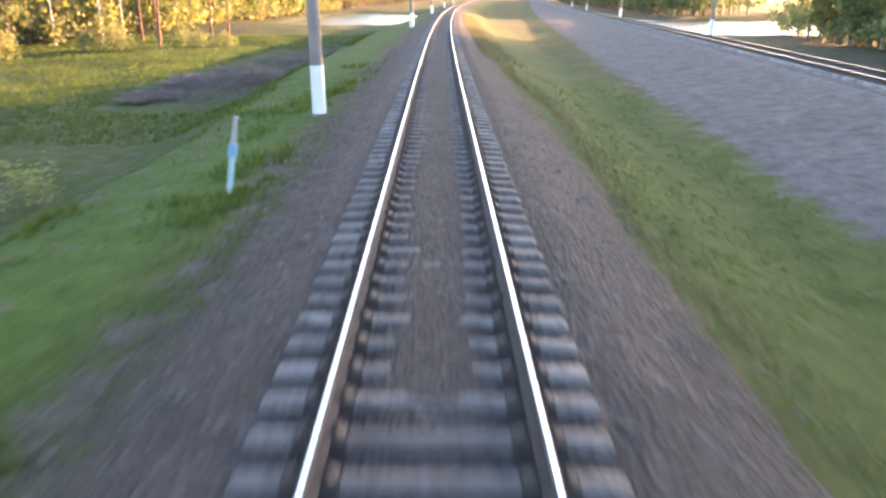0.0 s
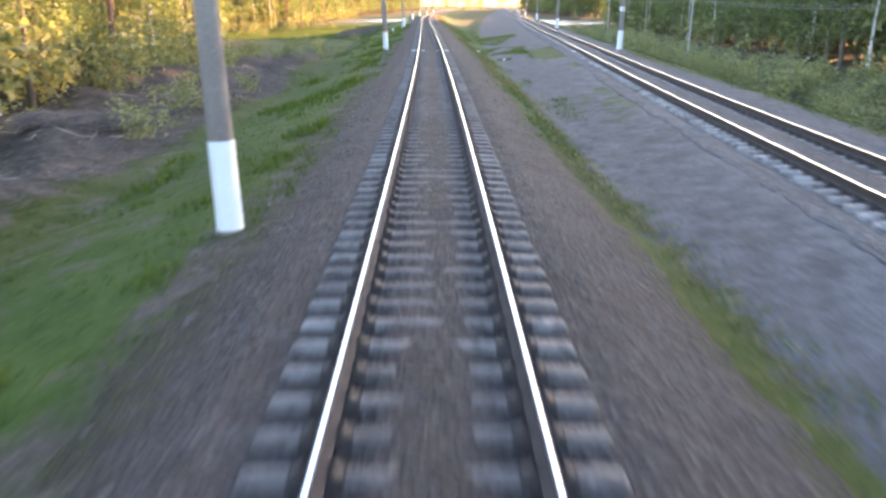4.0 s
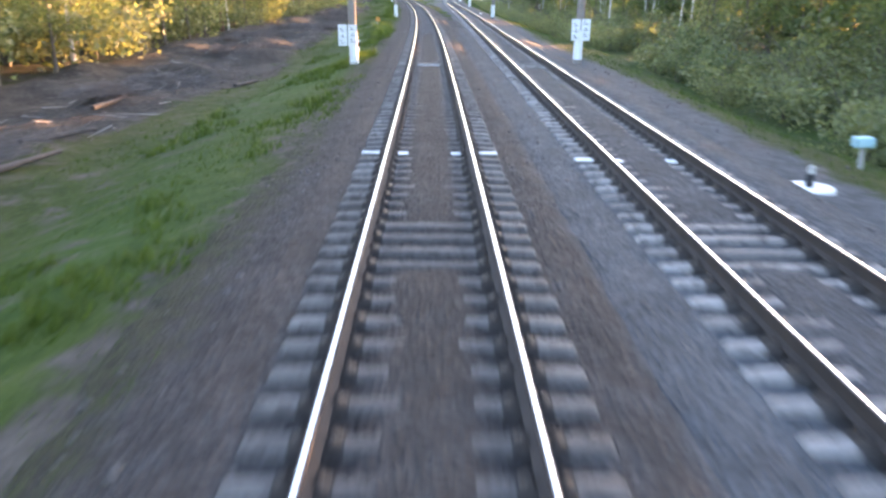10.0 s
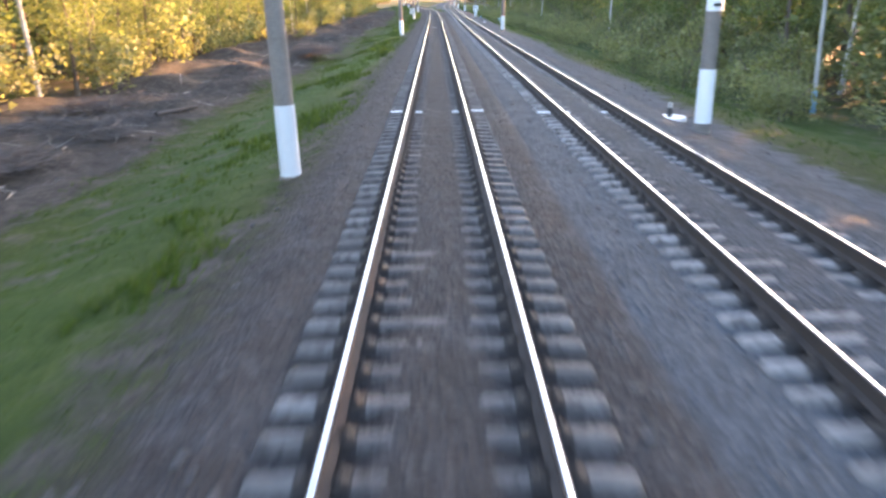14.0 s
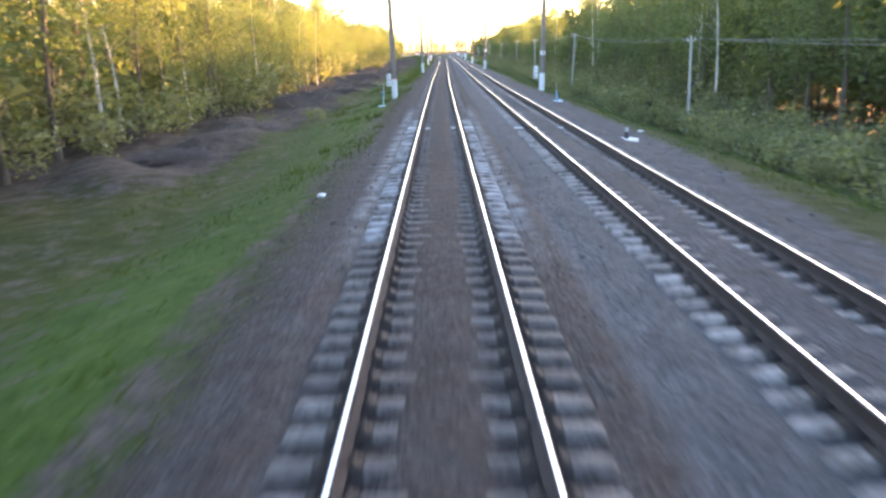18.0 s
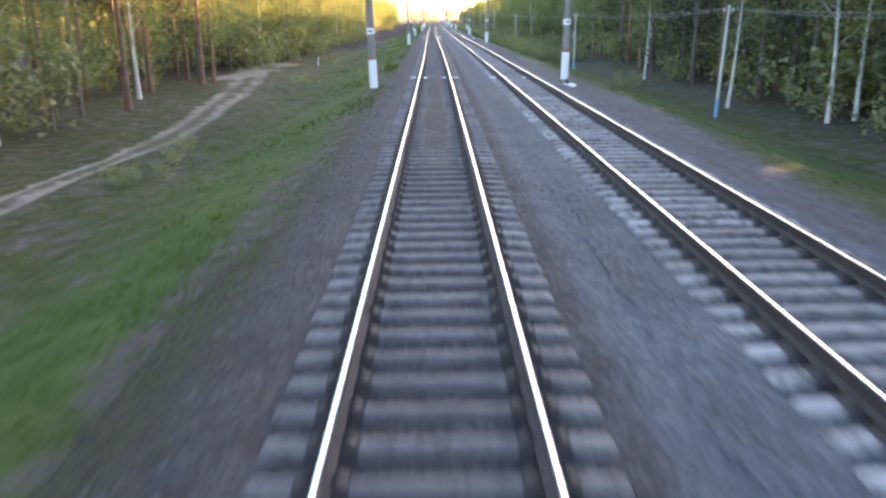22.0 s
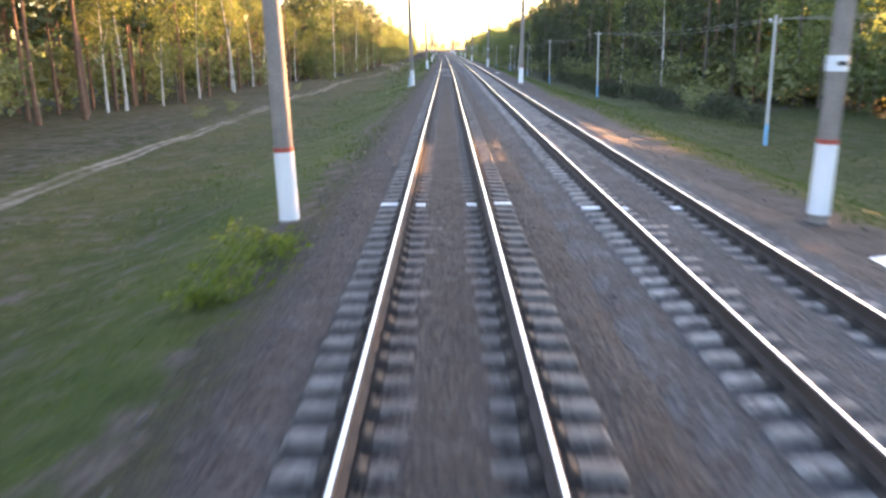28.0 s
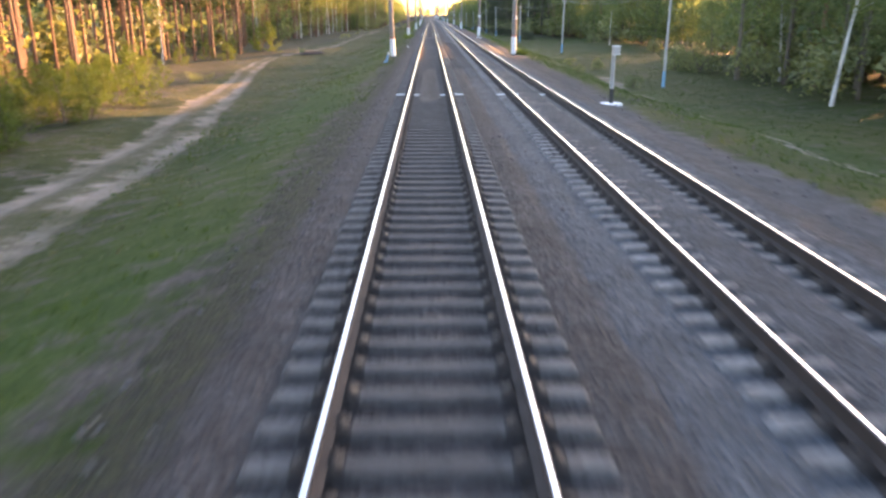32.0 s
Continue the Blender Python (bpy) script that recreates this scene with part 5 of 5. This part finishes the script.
# loose stones
bm = bmesh.new()
bmesh.ops.create_icosphere(bm, subdivisions=1, radius=0.03)
for v in bm.verts:
    v.co *= 0.75 + 0.5 * random.random()
    v.co.z *= 0.75
stone = bpy.data.meshes.new("stone")
bm.to_mesh(stone)
bm.free()
M_STONE = plain("loose_stone", (0.06, 0.055, 0.053), (0.17, 0.158, 0.15), 12, 0.9, 0, 0.4, 0.004)
stone.materials.append(M_STONE)
n = 9000
s = np.where(rng.random(n) < 0.62, rng.uniform(-850, 40, n), np.where(rng.random(n) < 0.4, rng.uniform(-178, -150, n), rng.uniform(-795, -750, n)))
lat = np.where((rng.random(n) < 0.55) & (np.abs(s + 164) > 14) & (np.abs(s + 772) > 23), rng.uniform(-3.0, -1.4, n), rng.uniform(1.4, 3.3, n))
more = 2600
s = np.concatenate([s, rng.uniform(-850, 0, more)])
lat = np.concatenate([lat, gap(s[-more:]) + rng.uniform(2.4, 5.4, more)])
n += more
tagged(new("ballast_stones", scatter(stone, s, lat, level(s, lat) + 0.02, 6.28 * rng.random(n), 0.6 + 1.1 * rng.random(n), "ballast_stones")), "loose grey crushed stones on the ballast shoulder", "stones", kind="stuff")


# ---- telegraph line ----
POSTS = [(67, 36), (-5, 28.5), (-60.4, 22.8), (-109.5, 21.2), (-170.6, 17.2), (-217.8, 17.4), (-270.6, 17.3), (-317, 16.5), (-364, 15.6), (-405, 17.2), (-472.4, 17.2), (-521.5, 17.3), (-563.8, 17.4), (-608.2, 16.2), (-650.7, 15.6), (-691.5, 16.8), (-739, 17.0), (-786, 16.7), (-835, 16.7)]
for i, (s, lat) in enumerate(POSTS):
    p = tagged(new("telegraph_pole"), "thin weathered grey pole with blue painted foot", "pole", "poles of the telegraph line")
    p.matrix_world = at(s, lat) @ pose(0, 0, 0, 1.5 * (float(rnd(i)) - 0.5), 4.5 * (float(rnd(i, 3)) - 0.3), 0)
    part("shaft", tube(bmesh.new(), (0, 0, -0.4), (0, 0, 6.6), 0.105, 0.075, 12), M_GREY, p)
    part("painted_foot", tube(bmesh.new(), (0, 0, 0.0), (0, 0, 1.1), 0.112, 0.107, 12), M_BLUE, p, "light blue painted foot")
    arm = part("crossarm", block(bmesh.new(), (-0.3, -0.03, 6.22), (0.3, 0.03, 6.3)), M_GREY, p)
    for sx in (-0.26, 0.26):
        part("insulator", tube(tube(bmesh.new(), (sx, 0, 6.3), (sx, 0, 6.36), 0.018, 0.018, 8), (sx, 0, 6.36), (sx, 0, 6.45), 0.04, 0.025, 8), M_WHITE, arm, "small white insulator")
for k in (-1, 1):
    V, F = [], []
    ordered = sorted(POSTS)
    pts = []
    for (s0, l0), (s1, l1) in zip(ordered, ordered[1:]):
        for t in np.linspace(0, 1, 9)[1 if pts else 0:]:
            s, lat = s0 + (s1 - s0) * t, l0 + (l1 - l0) * t
            x, y = place(s, lat + 0.26 * k)
            z0, z1 = float(level(s0, l0)) + 6.42, float(level(s1, l1)) + 6.42
            pts.append((float(x), float(y), z0 + (z1 - z0) * t - 2.2 * t * (1 - t) * (0.8 + 0.2 * k)))
    F = stem(pts, [0.011] * len(pts), 4)[1]
    for p in pts:
        V += [(p[0] - 0.011, p[1], p[2]), (p[0], p[1], p[2] + 0.011), (p[0] + 0.011, p[1], p[2]), (p[0], p[1], p[2] - 0.011)]
    tagged(new("telegraph_wire", mesh_from("telegraph_wire", V, F, M_WIRE)), "slack grey wire strung between the thin poles", "wire", "telegraph wires")


# ---- hectometre posts on white discs, and painted sleeper marks ----
def disc_post(s, lat, tall=False):
    o = tagged(new("marker_post"), "tall black and grey marker post on a white disc" if tall else "short black marker post on a white painted disc", "marker post", "line-side marker posts")
    o.matrix_world = at(s, lat)
    bm = bmesh.new()
    tube(bm, (0, 0, -0.05), (0, 0, 0.05), 0.46, 0.44, 28)
    part("base_disc", bm, M_WHITE, o, "round white painted base")
    if tall:
        part("lower_post", tube(bmesh.new(), (0, 0, 0.05), (0.0, 0, 0.62), 0.085, 0.085, 12), M_BLACK, o, "black painted lower post")
        part("upper_post", tube(bmesh.new(), (0, 0, 0.62), (0, 0, 1.95), 0.085, 0.08, 12), M_GREY, o)
        board = part("board", block(bmesh.new(), (-0.03, -0.22, 1.95), (0.2, 0.22, 2.25), 0.015), M_GREY, o, "grey box-shaped board")
        part("rim", block(block(bmesh.new(), (-0.045, -0.235, 2.25), (0.215, 0.235, 2.275)), (-0.045, -0.235, 1.925), (0.215, 0.235, 1.95)), M_WHITE, board)
    else:
        part("post", tube(bmesh.new(), (0, 0, 0.05), (0, 0, 0.30), 0.075, 0.07, 12), M_BLACK, o)
        part("cap", tube(bmesh.new(), (0, 0, 0.30), (0, 0, 0.44), 0.072, 0.06, 12), M_GREY, o)


for s, lat in [(-134, 8.2), (-232.4, 7.0), (-329.3, 6.55), (-430.5, 6.95), (-529.6, 6.7), (-624.7, 6.75), (-720.6, 7.3)]:
    disc_post(s, lat)
disc_post(-811.1, 7.25, True)


M_MARK = plain("mark_paint", (0.5, 0.53, 0.56), (0.8, 0.83, 0.85), 14, 0.7, 0, 0.3, 0.003, (0.3, 0.55))


M_WORN = plain("worn_mark_paint", (0.14, 0.15, 0.155), (0.42, 0.44, 0.46), 9, 0.8, 0, 0.3, 0.003, (0.38, 0.62))


def mark(s, spans, k=0):
    """White paint on the top of one sleeper: an even coat wrapped over its edges."""
    n0 = round((s + 880) / PITCH_S)
    s = -880 + n0 * PITCH_S
    o = tagged(new("painted_mark"), "white paint brushed across a concrete sleeper", "paint mark", "painted sleeper marks")
    o.matrix_world = at(s, float(gap(s)) if k else 0.0, 0.0)
    for a, b in spans:
        top = -0.196 if abs(a + b) < 1.3 else -0.18
        bm = block(bmesh.new(), (a, -0.102, top - 0.03), (b, 0.102, top), 0.006)
        part("paint_patch", bm, M_WORN if b - a > 0.45 else M_MARK, o)


PITCH_S = 0.543
ENDS = [(-1.33, -0.98), (-0.62, -0.42), (0.42, 0.62), (0.98, 1.33)]
for s in (-35.9, -132.1, -231.2, -328.9, -427.6, -526.6, -623.5, -717.1, -810.9):
    mark(s, ENDS if s != -132.1 else [ENDS[0], ENDS[1], ENDS[3]])
    mark(s - 0.4, [ENDS[0], ENDS[2]] if s > -200 else ENDS[:3], 1)
for s in (-212.0, -212.55):
    mark(s, [(-0.5, 0.42)])
for s, spans in ((-262.3, [(-0.4, 0.3)]), (-458.5, [(-0.4, 0.1)])):
    mark(s, spans)


# ---- stakes and signs on the left bank ----
def stake(s, lat, tilt, parts_, label, foot=None, rz=0):
    o = tagged(new("marker_stake"), label, "stake", "line-side stakes")
    o.matrix_world = at(s, lat) @ pose(0, 0, 0, tilt[0], tilt[1], rz)
    for name, z0, z1, r, mat in parts_:
        part(name, tube(bmesh.new(), (0, 0, z0), (0, 0, z1), r, r * 0.92, 10), mat, o)
    if foot:
        part("foot_plate", tube(bmesh.new(), (0, 0, -0.04), (0, 0, 0.04), foot[0], foot[0] * 0.95, 18), foot[1], o, "round painted foot plate")
    return o


PALE_BLUE = plain("pale_blue_paint", (0.25, 0.47, 0.55), (0.45, 0.66, 0.72), 6, 0.6, 0, 0.2, 0.003)
stake(32.2, -3.86, (3, 9), [("lower_post", -0.2, 0.75, 0.055, PALE_BLUE), ("joint", 0.72, 0.95, 0.085, M_BLUE), ("upper_post", 0.93, 1.45, 0.045, M_GREY)], "leaning blue and white wooden marker stake")
stake(14.0, -4.45, (-2, -3), [("post", -0.2, 0.42, 0.12, M_BLUE), ("cap", 0.42, 0.66, 0.122, M_WHITE)], "stout blue marker post with white top")
stake(-200.2, -4.0, (0, 3), [("post", 0.0, 0.45, 0.04, M_WHITE), ("band", 0.45, 0.72, 0.05, M_BLACK), ("tip", 0.72, 0.86, 0.04, M_WHITE)], "black and white marker post on a pale disc", (0.3, PALE_BLUE))
stake(-406.4, -3.85, (0, 2), [("post", 0.0, 0.75, 0.04, PALE_BLUE), ("band", 0.75, 0.95, 0.07, M_BLUE), ("tip", 0.95, 1.45, 0.035, M_GREY)], "pale blue marker post on a square foot", (0.36, PALE_BLUE))
stake(-656, -3.5, (4, -6), [("post", -0.1, 0.6, 0.05, PALE_BLUE), ("band", 0.55, 0.75, 0.07, M_BLUE), ("tip", 0.75, 1.1, 0.03, M_GREY)], "thin blue marker stake in the grass", (0.25, PALE_BLUE))
stake(-782.1, -3.3, (0, 16), [("post", -0.1, 0.5, 0.085, M_BLUE), ("neck", 0.48, 0.62, 0.06, M_BLUE), ("cap", 0.62, 0.82, 0.055, M_WHITE), ("rod", 0.8, 1.9, 0.012, M_POLE)], "blue marker post with white cap and thin rod", (0.2, M_BLUE))
stake(-406.0, 7.9, (2, -4), [("post", 0.0, 0.55, 0.075, M_BLUE), ("neck", 0.55, 0.7, 0.05, PALE_BLUE), ("tip", 0.7, 1.2, 0.03, M_GREY)], "blue marker post on a pale round foot", (0.4, PALE_BLUE))
stake(-479.1, -13.0, (2, 4), [("post", -0.2, 0.95, 0.05, M_WHITE)], "short white post in the meadow grass")
o = stake(-173, -4.3, (0, 1), [("post", -0.1, 1.0, 0.025, M_GREY)], "small orange sign on a thin post")
part("sign_plate", block(bmesh.new(), (-0.17, -0.03, 0.82), (0.17, -0.005, 1.16), 0.005), M_ORANGE, o, "small orange plate")
o = stake(-229.2, 9.7, (0, -3), [("post", -0.1, 0.55, 0.06, M_GREY)], "low grey post with a blue box on top")
part("box", block(bmesh.new(), (-0.2, -0.16, 0.5), (0.2, 0.16, 0.72), 0.02), PALE_BLUE, o, "faded blue box")
o = stake(-201, 8.5, (0, 4), [("post", -0.1, 0.3, 0.1, M_BLUE), ("cap", 0.3, 0.42, 0.1, M_GREY)], "short faded blue post in the grass")


# ---- kilometre boards and number plates on the poles ----
def board_pair(s, lat, z, label, size=(0.42, 0.98), sides=(-1, 1)):
    o = tagged(new("kilometre_board"), label, "sign board", "boards on the poles")
    o.matrix_world = at(s, lat, float(level(s, lat)) + z)
    for sx in sides:
        x0 = sx * 0.235
        panel = part("panel", block(bmesh.new(), (x0 - size[0] / 2, -0.245, 0), (x0 + size[0] / 2, -0.225, size[1]), 0.006), M_WHITE, o, "white enamel panel")
        for j in range(3):
            zb = 0.14 + j * 0.28 + 0.03 * sx
            part("bar", block(bmesh.new(), (x0 - 0.10, -0.251, zb), (x0 + 0.10, -0.2455, zb + 0.035)), M_BLACK, panel)
            part("bar", block(bmesh.new(), (x0 - 0.10 + 0.07 * (j % 2), -0.251, zb + 0.09), (x0 - 0.03 + 0.07 * (j % 2), -0.2455, zb + 0.15)), M_BLACK, panel)
    part("bracket", block(bmesh.new(), (-0.4, -0.225, 0.45), (0.4, -0.205, 0.5)), M_IRON, o)
    return o


board_pair(-207.2, -3.92, 0.95, "white board with dark bars strapped to a pole")
board_pair(-207.8, 7.2, 1.15, "white board with dark bars strapped to a pole")
board_pair(-399.7, -3.62, 1.0, "narrow white board with dark bars beside a pole", (0.3, 0.9), (-1,))
board_pair(-395.7, 7.85, 1.15, "narrow white board with dark bars beside a pole", (0.34, 0.98), (-1,))
for i, (s, lat) in enumerate([(-528.3, -3.18), (-526.8, 7.0), (-457.2, 7.6), (-594.8, 7.3), (-717.2, 7.55), (-773.3, 7.22), (-396, 8.1), (-32.0, 14.3), (-331.2, 6.85)]):
    o = tagged(new("number_plate"), "small white number plate banded round a pole", "plate", "number plates on the poles")
    z = 2.75 if lat < 0 else 3.0
    o.matrix_world = at(s, lat + (-1.7 if lat < 0 else 0.9) * 0.0175 * z, float(level(s, lat)) + z)
    part("plate", tube(bmesh.new(), (0, 0, 0), (0, 0, 0.3), 0.204, 0.202, 16), M_WHITE, o)
    part("bar", block(bmesh.new(), (-0.09, -0.21, 0.11), (0.09, -0.19, 0.19)), M_BLACK, o)

# ---- litter on the shoulders ----
for i, (s, lat) in enumerate([(-26.6, 4.01), (-35.2, 5.3), (-441, -2.9), (-426, 8.6), (-760.5, -2.3), (-576, 9.4)]):
    r = random.Random(i)
    bm = bmesh.new()
    bmesh.ops.create_icosphere(bm, subdivisions=2, radius=0.11)
    for v in bm.verts:
        v.co *= 0.65 + 0.6 * r.random()
        v.co.z *= 0.45
    o = tagged(new("litter"), "crumpled pale scrap lying on the ballast", "litter", "scraps beside the track")
    o.matrix_world = at(s, lat, float(level(s, lat)) + 0.05)
    part("scrap", bm, M_WHITE, o)


# ---- sleepers ----
def sleeper_mesh(name, mat, middle=0.0):
    """A prestressed sleeper: raised ends and rail seats, waisted and lower in the middle."""
    xs = [-1.35, -1.3, -0.95, -0.5, 0.5, 0.95, 1.3, 1.35]
    top = [-0.235, -0.200, -0.185, -0.2, -0.2, -0.185, -0.200, -0.235]
    half = [0.07, 0.08, 0.085, 0.075, 0.075, 0.085, 0.08, 0.07]
    v, f = [], []
    for x, t, h in zip(xs, top, half):
        v += [(x, -h - 0.045, -0.36), (x, -h - 0.012, t - 0.012), (x, -h, t), (x, h, t), (x, h + 0.012, t - 0.012), (x, h + 0.045, -0.36)]
    for i in range(len(xs) - 1):
        a = i * 6
        f += [(a + j, a + j + 6, a + j + 7, a + j + 1) for j in range(5)]
    f += [(0, 1, 2, 3, 4, 5), tuple(range(len(v) - 1, len(v) - 7, -1))]
    me = mesh_from(name, v, f, mat)
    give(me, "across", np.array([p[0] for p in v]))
    give(me, "powder", np.clip((np.abs(np.array([p[0] for p in v])) - 0.75) * 8, middle, 1))
    return me


def fastening_mesh():
    """Base plate, clips and bolts at one rail seat."""
    bm = bmesh.new()
    block(bm, (-0.18, -0.08, -0.19), (0.18, 0.08, -0.172))
    for sx in (-1, 1):
        block(bm, (sx * 0.105 - 0.03, -0.05, -0.175), (sx * 0.105 + 0.03, 0.05, -0.135))
        tube(bm, (sx * 0.105, 0, -0.15), (sx * 0.105, 0, -0.105), 0.018, 0.016, 4)
    bmesh.ops.delete(bm, geom=[f for f in bm.faces if f.normal.z < -0.9], context="FACES_ONLY")
    me = bpy.data.meshes.new("fastening")
    bm.to_mesh(me)
    bm.free()
    me.materials.append(M_IRON)
    return me


PITCH = 0.543
sleeper, sleeper_lime, sleeper_white = sleeper_mesh("sleeper", M_SLEEPER), sleeper_mesh("sleeper_lime", M_DUSTY), sleeper_mesh("sleeper_white", M_DUSTY, 1.0)
sleeper_middle = sleeper_mesh("sleeper_middle", M_DUSTY)
sleeper_middle.attributes["powder"].data.foreach_set("value", [1.0 if abs(v.co.x) < 0.7 else 0.12 for v in sleeper_middle.vertices])
sleeper_pale = sleeper_mesh("sleeper_pale", M_SLEEPER_PALE)
sleeper_darker, sleeper_pale_darker = sleeper_mesh("sleeper_darker", M_DARKER), sleeper_mesh("sleeper_pale_darker", M_DARKER_PALE)
fastening = fastening_mesh()
LIME = [(-447, -424), (-618.0, -614.4), (-642.0, -639.9)]
NEAR = (-845.0, -682.5)
for k, track in enumerate(tracks):
    n = np.arange(int((480 + 880) / PITCH))
    s = -880 + n * PITCH + 0.02 * (rnd(n, k) - 0.5)
    skew = 0.012 * (rnd(n, k + 4) - 0.5)
    lat = (gap(s) if k else 0 * s) + 0.03 * (rnd(n, k + 9) - 0.5)
    lime = np.zeros(len(s), bool)
    if k == 0:
        for a, b in LIME:
            lime |= (s > a) & (s < b)
    near = (s > NEAR[0]) & (s < NEAR[1]) & ~lime
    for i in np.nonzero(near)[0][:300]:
        # sleepers below about s = -738 get a darker base tone
        darker = s[i] < -738 - 6 * rnd(i, 3)
        o = new("sleeper", (sleeper_pale_darker if darker else sleeper_pale) if k else (sleeper_darker if darker else sleeper))
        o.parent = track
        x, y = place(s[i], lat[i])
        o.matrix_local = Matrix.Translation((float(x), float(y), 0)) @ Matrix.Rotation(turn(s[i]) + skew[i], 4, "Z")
        near[i] = True
    near[np.nonzero(near)[0][300:]] = False
    for mask, me, label in ((~near & ~lime, sleeper_pale if k else sleeper, "pale grey concrete sleepers" if k else "grey concrete sleepers"), (lime & (s > -500), sleeper_lime, "concrete sleepers with lime-dusted ends"), (lime & (s < -630), sleeper_white, "concrete sleepers dusted white with lime"), (lime & (s < -500) & (s > -630), sleeper_middle, "concrete sleepers whitened between the rails")):
        if mask.any():
            o = new("sleeper_run", scatter(me, s[mask], lat[mask], 0.0, skew[mask], None, "sleeper_run", None, ("across", "powder")))
            o.parent = track
            tagged(o, label, kind="stuff")
    close = s < 70
    seats = np.concatenate([s[close], s[close]])
    side = np.concatenate([lat[close] - 0.796, lat[close] + 0.796])
    o = new("rail_fastening", scatter(fastening, seats, side, 0.0, None, None, "rail_fastening"))
    o.parent = track
    tagged(o, "dark oily iron plates, clips and bolts", kind="stuff")
